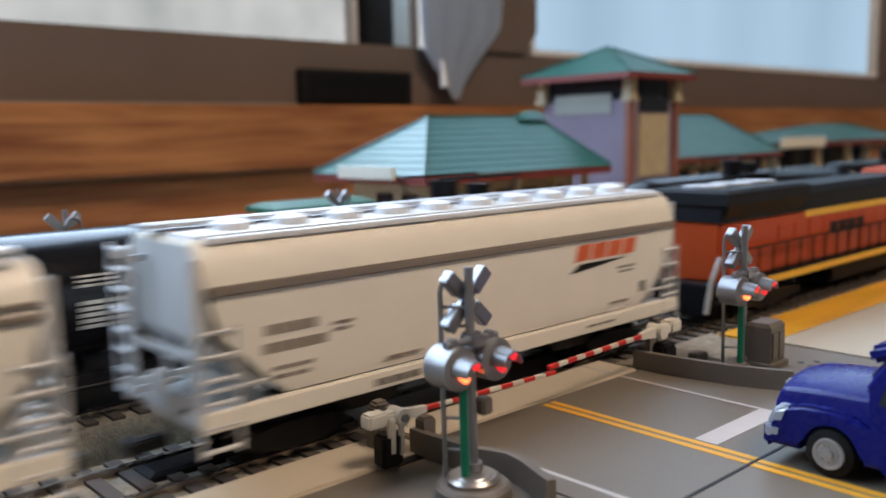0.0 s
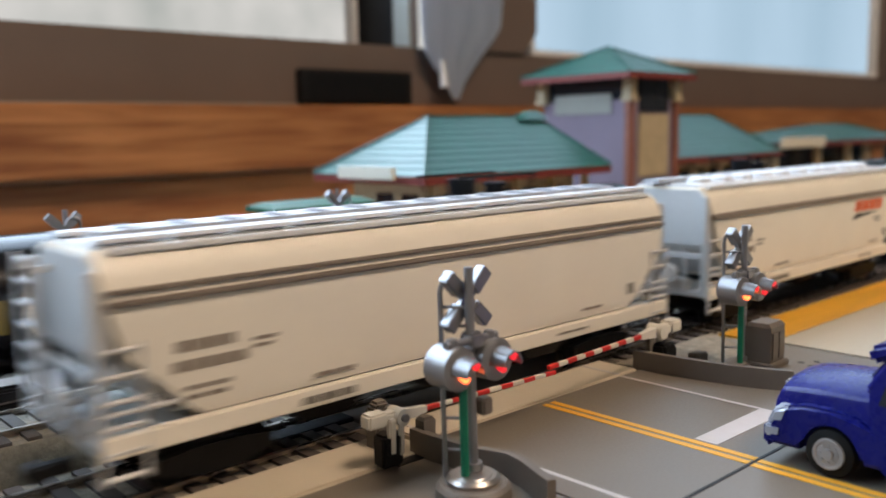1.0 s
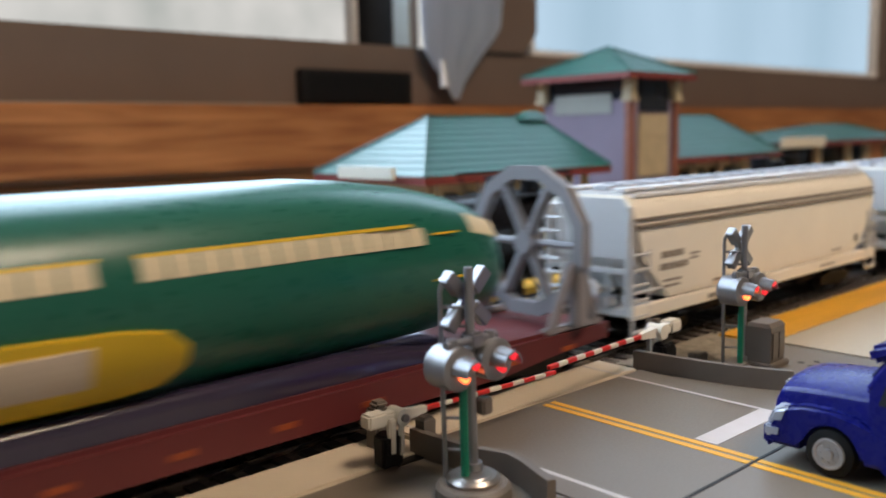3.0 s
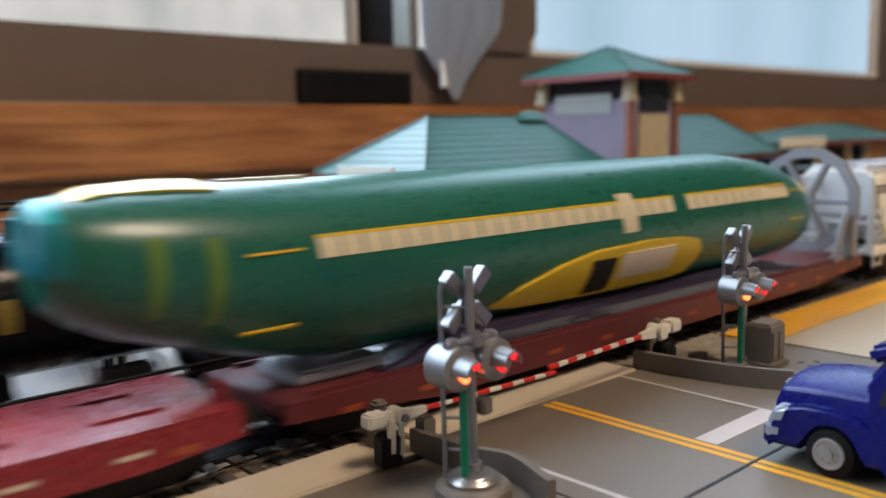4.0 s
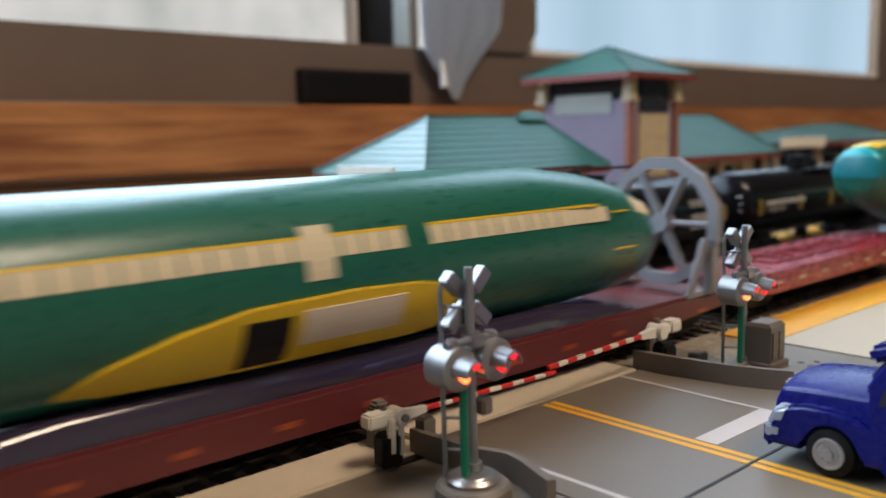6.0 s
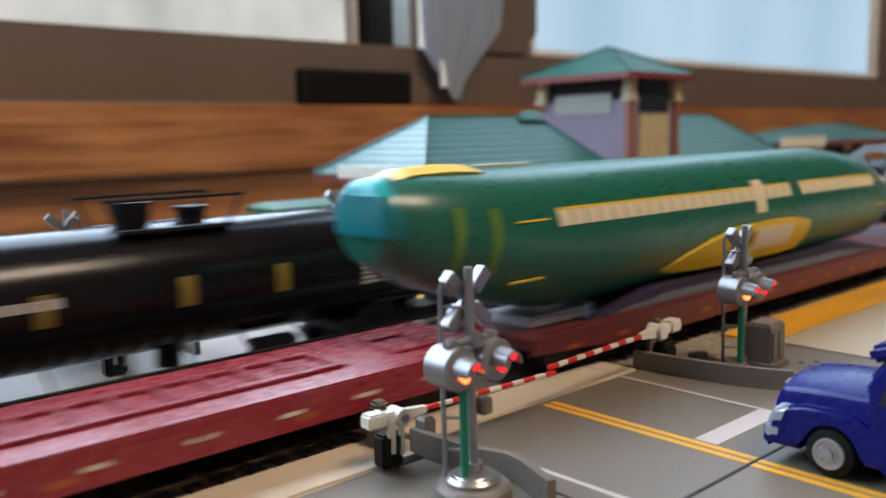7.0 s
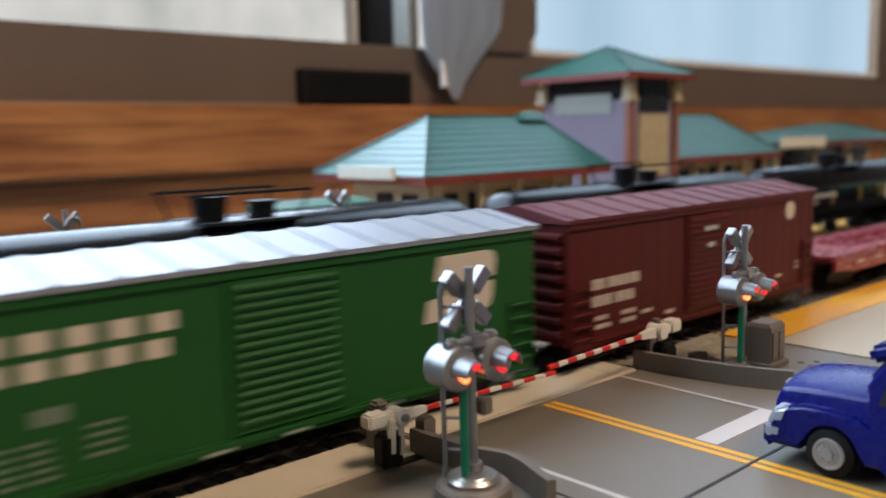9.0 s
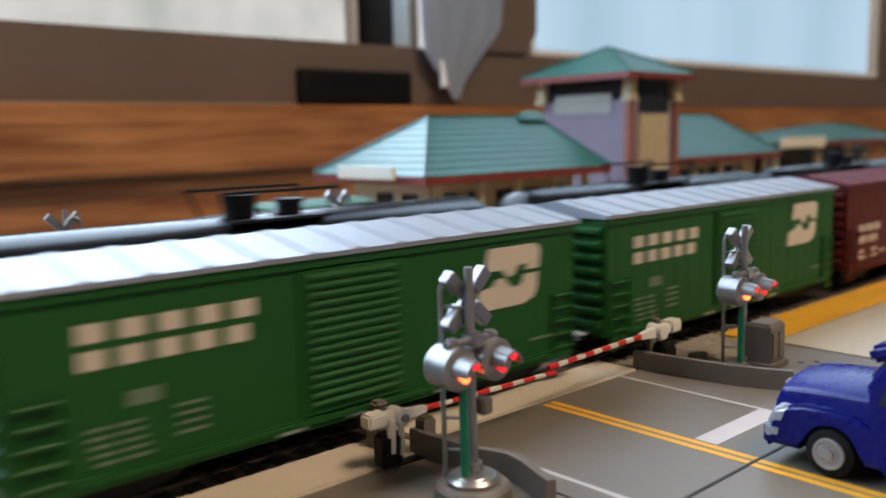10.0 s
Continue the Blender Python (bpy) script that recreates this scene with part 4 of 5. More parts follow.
def flat_red():
    c = thing("flatcar", "empty red flatcar with raised deck frame", "railway wagon", "train wagons")
    L = 46.5
    bm = B()
    prism(bm, [(-L, -9.0), (-L + 0.8, -9.9), (L - 0.8, -9.9), (L, -9.0), (L, 9.0), (L - 0.8, 9.9), (-L + 0.8, 9.9), (-L, 9.0)], "z", 6.6, 7.9)
    bmesh.ops.bevel(bm, geom=list(bm.edges), offset=0.25 * MM, segments=2, affect="EDGES", clamp_overlap=True)
    part("deck", bm, M["flat_red"], c)
    for s in (-1, 1):
        bm = B()
        prism(bm, [(-L + 0.6, 7.0), (-L + 0.6, 4.6), (-L + 12, 3.6), (L - 12, 3.6), (L - 0.6, 4.6), (L - 0.6, 7.0)], "y", s * 9.6 - 0.5, s * 9.6 + 0.5)
        sill = part("side_sill", bm, M["flat_red"], c)
        for k in range(9):
            x = -L + 9 + k * 9.2
            bm = B()
            box(bm, x, x + 1.6, s * 10.05 - 0.2, s * 10.05 + 0.2, 5.4, 7.0, 0.15)
            part("stake_pocket", bm, M["flat_red"], sill)
        for k in range(7):
            x = -L + 12 + k * 11
            bm = B()
            box(bm, x, x + 3.4, s * 10.12 - 0.05, s * 10.12 + 0.05, 5.4, 5.9)
            part("lettering", bm, M["decal"], sill, "small pale lettering bar")
        for x in (-L + 5.5, -16, 12, L - 9):
            bm = B()
            box(bm, x, x + 3.0, s * 10.12 - 0.05, s * 10.12 + 0.05, 4.5, 5.3)
            part("reflector", bm, M["reflector"], sill, "orange reflector")
    bm = B()
    for a in ((-22, 22, -4.6, -3.2), (-22, 22, 3.2, 4.6), (-23.4, -22, -4.6, 4.6), (22, 23.4, -4.6, 4.6)):
        box(bm, a[0], a[1], a[2], a[3], 7.9, 8.35, 0.15)
    for k in range(7):
        x = -16 + k * 5.4
        box(bm, x, x + 1.0, -3.2, 3.2, 7.9, 8.4, 0.1)
    part("deck_frame", bm, M["flat_red"], c, "raised rectangular load frame")
    for x in (31.5,):
        bm = B()
        for a in ((x, x + 8, -4.4, -3.4), (x, x + 8, 3.4, 4.4), (x, x + 1, -3.4, 3.4), (x + 7, x + 8, -3.4, 3.4)):
            box(bm, a[0], a[1], a[2], a[3], 7.9, 8.25, 0.1)
        part("end_frame", bm, M["flat_red"], c, "short raised frame near the deck end")
    for d in (-1, 1):
        coupler(c, d * (L - 0.5), d)
        bogie(c, d * (L - 11))
    bm = B()
    box(bm, L - 2.0, L - 0.6, -6.6, -5.2, 7.9, 10.2, 0.2)
    part("brake_stand", bm, M["flat_red"], c)
    bm = B()
    box(bm, -L + 6, L - 6, -3, 3, 2.4, 6.6)
    part("centre_sill", bm, M["flat_dark"], c)
    lifted(c, ("coupler",), 0.6 * MM)
    for o in c.children:
        for q in o.children:
            if o.type == "MESH":
                q.data.transform(Matrix.Translation((0, 0, 0.6 * MM)))
    return c


def flat_fuselage():
    """The long flatcar with its load fixture; the fuselage on it is made beside it."""
    c = thing("long_flatcar", "dark brown long flatcar with grey load fixture", "railway wagon", "train wagons")
    L = 79.0
    bm = B()
    box(bm, -L, L, -9.6, 9.6, 5.6, 7.4, 0.15)
    part("deck", bm, M["flat_dark"], c)
    bm = B()
    half = [(-9.0, 7.4), (-9.0, 9.6), (-8.8, 10.4), (-8.3, 11.1), (-7.5, 11.4), (-6.6, 11.1), (-5.4, 10.0), (-4.0, 9.0)]
    whole = half + [(-q[0], q[1]) for q in half[::-1]]
    loft(bm, [[(x, y, 7.4 + (z - 7.4) * k) for y, z in whole] for x, k in ((-L + 16, 0.12), (-L + 30, 0.9), (-L + 36, 1.0), (L - 52, 1.0), (L - 44, 0.9), (L - 26, 0.1))])
    part("load_beam", bm, M["flat_top"], c, "dark shiny load beam", True)
    for s in (-1, 1):
        bm = B()
        prism(bm, [(-L, 7.4), (-L, 5.0), (-L + 14, 4.2), (-L + 24, 3.2), (L - 24, 3.2), (L - 14, 4.2), (L, 5.0), (L, 7.4)], "y", s * 9.5 - 0.5, s * 9.5 + 0.5)
        sill = part("side_sill", bm, M["flat_dark"], c)
        for k in range(12):
            x = -L + 8 + k * 12.6
            bm = B()
            box(bm, x, x + 2.8, s * 10.05 - 0.06, s * 10.05 + 0.06, 4.6, 5.3)
            part("reflector", bm, M["reflector"], sill, "orange reflector")
        bm = B()
        box(bm, -L + 4, L - 4, s * 9.0 - 0.3, s * 9.0 + 0.3, 7.4, 8.0)
        part("deck_edge", bm, M["flat_dark"], c)
    # ring fixture that carries the tail end: an octagonal spoked frame on splayed legs
    bm = B()
    rx = 71.0
    n = 12
    def octagon(q, x):
        return [(x, q * 12.4 * math.cos((k + 0.5) * math.tau / n), 20.6 + q * 12.4 * math.sin((k + 0.5) * math.tau / n)) for k in range(n)]
    outer, inner = octagon(1.0, rx - 0.9), octagon(0.82, rx - 0.9)
    far_o, far_i = octagon(1.0, rx + 0.9), octagon(0.82, rx + 0.9)
    vo, vi, fo, fi = [[bm.verts.new(v(*p)) for p in q] for q in (outer, inner, far_o, far_i)]
    for k in range(n):
        j = (k + 1) % n
        for a, b in ((vo, vi), (vi, fi), (fi, fo), (fo, vo)):
            bm.faces.new([a[k], a[j], b[j], b[k]])
    part("fixture_ring", bm, M["fixture"], c, "grey spoked fixture ring")
    bm = B()
    for k in range(6):
        a = radians(62 + 60 * k if k % 3 == 0 else 60 * k + 58 if k % 3 == 1 else 60 * k + 60)
        rod(bm, (rx, 1.4 * math.cos(a), 20.4 + 1.4 * math.sin(a)), (rx, 11.2 * math.cos(a), 20.4 + 11.2 * math.sin(a)), 0.95 if k % 3 < 2 else 0.6, 8)
    rod(bm, (rx - 1.3, 0, 20.4), (rx + 1.3, 0, 20.4), 1.9, 16)
    part("fixture_spokes", bm, M["fixture"], c)
    for s in (-1, 1):
        bm = B()
        for x in (-5.5, 5.5):
            rod(bm, (rx + x, s * 9.2, 7.2), (rx + x * 0.2, s * 9.8, 18.0), 0.8, 8)
        box(bm, rx - 6.6, rx + 6.6, s * 9.0 - 0.9, s * 9.0 + 0.9, 7.4, 8.4, 0.3)
        box(bm, rx - 1.4, rx + 1.4, s * 10.4 - 1.0, s * 10.4 + 1.0, 8, 17, 0.3)
        part("fixture_leg", bm, M["fixture"], c)
    # cradle under the middle
    for x in (-36, 20):
        bm = B()
        box(bm, x - 3, x + 3, -7, 7, 9.2, 11.0, 0.3)
        part("cradle", bm, M["loco_black"], c)
    bm = B()
    box(bm, -74, -60, -5, 5, 7.4, 9.2, 0.4)
    box(bm, -70, -64, -3, 3, 9.2, 12.5, 0.4)
    part("nose_stand", bm, M["grating"], c, "grey nose support")
    for d in (-1, 1):
        coupler(c, d * (L - 0.5), d)
        bogie(c, d * (L - 13))
    bm = B()
    box(bm, -L + 22, L - 22, -4, 4, 2.0, 5.6)
    part("centre_sill", bm, M["loco_black"], c)
    return c


FR, FZ = 11.6, 21.2


def fus_rings(n, grow=0.0, x_from=-200.0, x_to=200.0):
    """Rounded cross-sections along the fuselage: (x, half width, half height, middle height)."""
    table = [(-102.0, 5.4, 4.8, 26.3), (-101.5, 6.2, 5.7, 26.1), (-99, 7.6, 6.9, 25.5), (-94.5, 9.3, 8.3, 24.7), (-88, 10.4, 9.3, 23.8), (-79, 11.2, 10.6, 22.3), (-68, FR, FR, FZ), (-40, FR, FR, FZ), (0, FR, FR, FZ), (26, FR, FR, FZ),
             (34, 11.2, 11.2, 20.9), (43, 10.4, 10.5, 20.4), (50, 9.4, 9.6, 19.8), (55, 8.3, 8.5, 19.3), (57.6, 7.2, 7.4, 18.9), (58.6, 6.2, 6.4, 18.8)]
    out = []
    for x, w, h, z in table:
        if x_from <= x <= x_to:
            out.append([(x, (w + grow) * math.cos(k * math.tau / n), z + (h + grow) * math.sin(k * math.tau / n)) for k in range(n)])
    return out


def skin_patch(bm, x0, x1, a0, a1, lift, steps=6, r=FR, z=FZ):
    """A thin curved plate on the round hull between two angles (degrees; 180 is the near side)."""
    for s in range(steps):
        b0, b1 = radians(a0 + (a1 - a0) * s / steps), radians(a0 + (a1 - a0) * (s + 1) / steps)
        pts = []
        for x in (x0, x1):
            for b in (b0, b1):
                for q in (r - 0.2, r + lift):
                    pts.append((x, q * math.cos(b), z + q * math.sin(b)))
        hull(bm, pts, [(0, 1, 3, 2), (4, 6, 7, 5), (0, 4, 5, 1), (2, 3, 7, 6), (0, 2, 6, 4), (1, 5, 7, 3)])


def fuselage():
    """Green airliner hull; local y runs away, so the near side is at 270 degrees turned: use -y."""
    c = thing("aircraft_fuselage", "green primed airliner fuselage with cream window tape", "aircraft load", "fuselage loads")
    bm = B()
    loft(bm, fus_rings(40))
    part("hull", bm, M["fus_green"], c, "", True)
    # turquoise nose cap round the blunt end: upper half coloured as lit, lower as shaded
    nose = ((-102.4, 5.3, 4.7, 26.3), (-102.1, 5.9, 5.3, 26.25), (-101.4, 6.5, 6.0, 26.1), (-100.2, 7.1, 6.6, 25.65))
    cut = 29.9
    for name, material, label, up in (("cockpit_cover", M["fus_nose_lit"], "turquoise cockpit cover with window light in its colour", True), ("nose_cap", M["fus_nose_shade"], "turquoise nose cap with shade in its colour", False)):
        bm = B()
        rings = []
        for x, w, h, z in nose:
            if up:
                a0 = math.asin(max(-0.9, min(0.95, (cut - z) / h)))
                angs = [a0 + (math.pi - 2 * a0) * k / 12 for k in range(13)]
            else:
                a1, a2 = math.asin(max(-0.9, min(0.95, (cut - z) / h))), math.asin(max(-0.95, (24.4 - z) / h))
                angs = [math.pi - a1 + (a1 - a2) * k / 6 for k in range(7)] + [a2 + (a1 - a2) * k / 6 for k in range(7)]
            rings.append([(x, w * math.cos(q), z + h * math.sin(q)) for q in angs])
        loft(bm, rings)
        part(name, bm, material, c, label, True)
    bm = B()
    loft(bm, [[(x, w * math.cos(a), z + h * math.sin(a)) for a in [radians(q) for q in (65, 80, 90, 100, 115)]] + [(x, 0, z)] for x, w, h, z in ((-98.5, 8.1, 7.6, 24.9), (-96, 8.9, 8.7, 24.55), (-89, 10.5, 10.5, 23.1), (-84, 11.0, 11.1, 22.3), (-83, 10.9, 10.7, 22.4))])
    part("nose_strip", bm, M["fus_yellow"], c, "yellow primer strip along the crown")
    bm = B()
    skin_patch(bm, -81, -69, 88, 94, 0.35, 2)
    part("stripe", bm, M["tape"], c, "thin pale strip along the crown")
    for s in (180, 0):
        sgn = 1 if s == 180 else -1
        def ang(d):
            return s - sgn * d
        for x0, x1, n in ((-74, -1.5, 22), (2.5, 40.5, 12)):
            for k in range(n):
                a = x0 + (x1 - x0) * k / n
                bm = B()
                skin_patch(bm, a + 0.12, a + (x1 - x0) / n - 0.25, ang(14), ang(26), 0.08, 3, FR if a < 27 else FR - (a - 27) * 0.06)
                part("window_tape", bm, M["tape"], c)
            bm = B()
            skin_patch(bm, x0, x1 if x1 < 30 else 38, ang(26), ang(28), 0.12, 1)
            part("stripe", bm, M["fus_yellow"], c, "thin yellow line over the windows")
        bm = B()
        skin_patch(bm, -16.5, -12.6, ang(2), ang(34), 0.14, 6)
        part("door_tape", bm, M["tape"], c, "tall cream tape strip")
        # wing root fairing
        bm = B()
        out = []
        for x, lo, hi, q in ((-44, -44, -40, 0.1), (-39, -46, -26, 0.5), (-32, -46, -15, 0.8), (-24, -46, -8, 1.0), (-10, -46, -6, 1.0), (0, -46, -8, 1.0), (5, -44, -12, 0.8), (7.5, -36, -22, 0.2)):
            ring = [(x, (FR + q) * math.cos(radians(ang(lo + (hi - lo) * k / 6))), FZ + (FR + q) * math.sin(radians(ang(lo + (hi - lo) * k / 6)))) for k in range(7)]
            ring += [(x, (FR - 0.3) * math.cos(radians(ang(hi + (lo - hi) * k / 6))), FZ + (FR - 0.3) * math.sin(radians(ang(hi + (lo - hi) * k / 6)))) for k in range(7)]
            out.append(ring)
        loft(bm, out)
        fair = part("wing_root", bm, M["fus_yellow"], c, "yellow wing root fairing", True)
        bm = B()
        skin_patch(bm, -17.5, -3, ang(-32), ang(-12), 1.3, 5)
        part("cover_plate", bm, M["decal"], fair, "cream cover plate")
        bm = B()
        skin_patch(bm, -25, -19, ang(-42), ang(-14), 1.15, 5)
        part("opening", bm, M["loco_black"], fair, "dark spar opening")
        for x0, x1, d, rr, zz in ((-83, -76, 20, 11.5, FZ), (42.5, 47, 25, 10.45, 20.4), (42, 48, -8, 10.4, 20.35)):
            bm = B()
            skin_patch(bm, x0, x1, ang(d), ang(d + 1.5), 0.1, 1, rr, zz)
            part("stripe", bm, M["fus_yellow"], c, "short yellow mark")
        bm = B()
        skin_patch(bm, -84, -77, ang(-24), ang(-22.5), 0.1, 1, 11.45)
        part("stripe", bm, M["fus_yellow"], c, "short yellow mark")
    bm = B()
    for x, w, h, z in ((-92.5, 9.65, 8.6, 24.42), (-86.5, 10.55, 9.5, 23.55)):
        for side in (180, 0):
            angs = [side + q for q in range(-24, 37, 6)] if side == 180 else [q for q in range(-36, 25, 6)]
            loft(bm, [[(x + d, (w + 0.12) * math.cos(radians(q)), z + (h + 0.12) * math.sin(radians(q))) for q in angs] + [(x + d, (w - 0.4) * math.cos(radians(q)), z + (h - 0.4) * math.sin(radians(q))) for q in angs[::-1]] for d in (-0.9, 0.9)])
    part("stripe", bm, mat("olive_primer", (0.1, 0.19, 0.03), 0.4), c, "olive hoop bands near the nose", True)
    bm = B()
    rings = []
    for x in (51.0, 54.0, 57.0):
        q = 9.45 - (x - 50) * 0.235
        arc = [radians(d) for d in range(130, 151, 4)]
        rings.append([(x, (q + 0.15) * math.cos(d), 19.8 - (x - 50) * 0.1 + (q + 0.3) * math.sin(d)) for d in arc] + [(x, (q - 0.9) * math.cos(d), 19.8 - (x - 50) * 0.1 + (q - 0.8) * math.sin(d)) for d in arc[::-1]])
    loft(bm, rings)
    part("tape_patch", bm, M["tape"], c, "cream tape patch near the tail")
    return c


def tank_car(logo):
    c = thing("tank_car", "glossy black tank wagon with pale lettering", "railway wagon", "tank train")
    L = 50.0
    bm = B()
    n = 28
    rings = []
    for x, q in ((-L, 3.0), (-L + 0.4, 5.8), (-L + 1.3, 8.0), (-L + 2.6, 9.2), (-L + 4.4, 9.7), (0, 9.7), (L - 4.4, 9.7), (L - 2.6, 9.2), (L - 1.3, 8.0), (L - 0.4, 5.8), (L, 3.0)):
        rings.append([(x, q * math.cos(k * math.tau / n), 15.8 + q * math.sin(k * math.tau / n)) for k in range(n)])
    loft(bm, rings)
    part("tank", bm, M["tank"], c, "", True)
    bm = B()
    rod(bm, (-4.5, 0, 24.6), (-4.5, 0, 28.8), 2.4, 20, 3.0)
    rod(bm, (5.0, 0, 24.6), (5.0, 0, 27.0), 2.2, 20)
    rod(bm, (5.0, 0, 27.0), (5.0, 0, 27.6), 2.6, 20)
    part("dome", bm, M["loco_black"], c)
    bm = B()
    for s in (-1, 1):
        box(bm, -9, 9, s * 5.4 - 1.1, s * 5.4 + 1.1, 24.6, 25.1)
        for x in (-10.5, 10.5):
            rod(bm, (x * 0.75, s * 5.4, 23.4), (x, s * 6.0, 29.4), 0.25, 6)
        rod(bm, (-11, s * 6.0, 29.4), (11, s * 6.0, 29.4), 0.28, 6)
    part("platform", bm, M["loco_black"], c, "black top platform with rails")
    for s in (-1, 1):
        if s > 0:
            rungs("ladder", c, 0, s * 9.95, 6.0, 24.5, 9, 3.6, "y", M["loco_black"])
        bm = B()
        rod(bm, (-L, s * 8.6, 4.6), (L, s * 8.6, 4.6), 0.35, 6)
        for k in range(9):
            rod(bm, (-L + 10 + k * (L - 10) / 4, s * 8.6, 4.6), (-L + 10 + k * (L - 10) / 4, s * 4.0, 7.6), 0.25, 6)
        part("walkway", bm, M["loco_black"], c)
        for d in (-1, 1):
            bm = B()
            rod(bm, (d * L, s * 8.6, 9.2), (d * (L - 16), s * 8.6, 9.2), 0.25, 6)
            for x in (L, L - 8, L - 16):
                rod(bm, (d * x, s * 8.6, 5.4), (d * x, s * 8.6, 9.2), 0.25, 6)
            part("handrail", bm, M["loco_black"], c)
    def on_tank(bars, material, label):
        for x0, x1, a0, a1 in bars:
            bm = B()
            skin_patch(bm, x0, x1, 180 + a0, 180 + a1, 0.07, 4, 9.7, 15.8)
            part("lettering", bm, material, c, label)
    for x in (-45.5, -22, -2, 14, 45):
        on_tank([(x, x + 2.6, -14, 12)], M["tank_mark"], "dull yellow reflector panel")
    rows = [(-41 + 2.3 * k, -39.2 + 2.3 * k, -2, 6) for k in range(10)] + [(-40 + 5 * k, -35.4 + 5 * k, -12 + 4.4 * j, -10.6 + 4.4 * j) for k in range(2) for j in range(2)]
    rows += [(31 + 4.2 * k, 34.6 + 4.2 * k, -22 + 5 * j, -19 + 5 * j) for k in range(3) for j in range(5)] + [(31 + 3.2 * k, 33.6 + 3.2 * k, 12 + 4 * j, 14 + 4 * j) for k in range(2) for j in range(3)]
    on_tank([(a, b, -p - 4, -q - 4) for a, b, p, q in rows], M["tank_text"], "pale lettering bar")
    if logo:
        bm = B()
        for k in range(9):
            h = -14 + k * 3.5
            w = 3.9 * math.sqrt(max(0.05, 1 - ((k - 4) / 4.6) ** 2))
            skin_patch(bm, 23 - w, 23 + w, 180 + h, 180 + h + 3.2, 0.08, 1, 9.7, 15.8)
        part("lettering", bm, M["decal"], c, "round pale emblem")
    for d in (-1, 1):
        bm = B()
        box(bm, min(d * (L - 22), d * (L + 2)), max(d * (L - 22), d * (L + 2)), -7, 7, 4.2, 6.2, 0.3)
        box(bm, min(d * (L - 18), d * (L - 10)), max(d * (L - 18), d * (L - 10)), -6.5, 6.5, 6.0, 9.0, 0.3)
        part("end_sill", bm, M["loco_black"], c)
        rungs("ladder", c, d * (L + 1.2), -6.0, 5.0, 10.0, 3, 4.0, "x", M["loco_black"])
        bm = B()
        for z in (14.5, 16.5, 18.5):
            box(bm, d * (L - 1.1) - 0.6, d * (L - 1.1) + 0.6, -6.6, -3.8, z + 0.4, z + 0.75)
        part("placard", bm, M["tank_text"], c, "pale placard lines on the end")
        coupler(c, d * (L + 1), d)
        bogie(c, d * (L - 14))
    bm = B()
    rod(bm, (0, 0, 6.2), (0, 0, 3.0), 2.0, 12)
    box(bm, 12, 20, -6, -3, 3.0, 5.6, 0.3)
    part("outlet", bm, M["loco_black"], c)
    return c
# ---- station buildings ----
def hip_roof(parent, x0, x1, y0, y1, z, top, r0, r1, courses=9):
    """A hipped roof of lapped courses; the ridge runs from r0 to r1 along x."""
    yc = (y0 + y1) / 2
    base = [(x0, y0), (x1, y0), (x1, y1), (x0, y1)]
    peak = [(r0, yc), (r1, yc), (r1, yc), (r0, yc)]
    roof = None
    for k in range(courses):
        a, b = k / courses, (k + 1) / courses
        def ring(q, dz):
            return [(p[0] + (s[0] - p[0]) * q, p[1] + (s[1] - p[1]) * q, z + (top - z) * q + dz) for p, s in zip(base, peak)]
        bm = B()
        hi = min(b, 0.995)
        loft(bm, [ring(a, 0.0), ring(a, 0.32), ring(hi, 0.06), ring(hi, -0.2)])
        if roof is None:
            roof = part("roof", bm, M["roof"], parent, "teal lapped hip roof")
        else:
            part("roof_course", bm, M["roof"], roof)
    bm = B()
    for p, s in zip(base, peak):
        rod(bm, (p[0], p[1], z + 0.7), (s[0], s[1], top + 0.35), 0.35, 6)
    rod(bm, (r0, yc, top + 0.3), (r1, yc, top + 0.3), 0.4, 6)
    part("ridge_cap", bm, M["roof"], roof)
    bm = B()
    t = 2.2
    for a in ((x0, x1, y0, y0 + 0.6), (x0, x1, y1 - 0.6, y1), (x0, x0 + 0.6, y0 + 0.6, y1 - 0.6), (x1 - 0.6, x1, y0 + 0.6, y1 - 0.6)):
        box(bm, a[0], a[1], a[2], a[3], z - t, z)
    part("fascia", bm, M["fascia"], roof, "red-brown eave board")
    bm = B()
    box(bm, x0 + 0.6, x1 - 0.6, y0 + 0.6, y1 - 0.6, z - 1.2, z - 0.6)
    part("soffit", bm, M["fascia"], roof)
    return roof


def pane_window(parent, x0, x1, y, z0, z1, along="x"):
    bm = B()
    def b(a0, a1, c0, c1, d0, d1):
        if along == "x":
            box(bm, a0, a1, y + d0, y + d1, c0, c1)
        else:
            box(bm, y + d0, y + d1, a0, a1, c0, c1)
    b(x0, x1, z0, z1, -0.25, 0.1)
    w = part("window", bm, M["window_dark"], parent)
    bm = B()
    n = max(1, round((x1 - x0) / 3.0))
    for k in range(n + 1):
        q = x0 + (x1 - x0) * k / n
        b(q - 0.25, q + 0.25, z0, z1, -0.5, -0.2)
    for z in (z0, (z0 + z1) / 2, z1):
        b(x0, x1, z - 0.25, z + 0.25, -0.5, -0.2)
    part("mullion", bm, M["window_dark"], w)
    return w


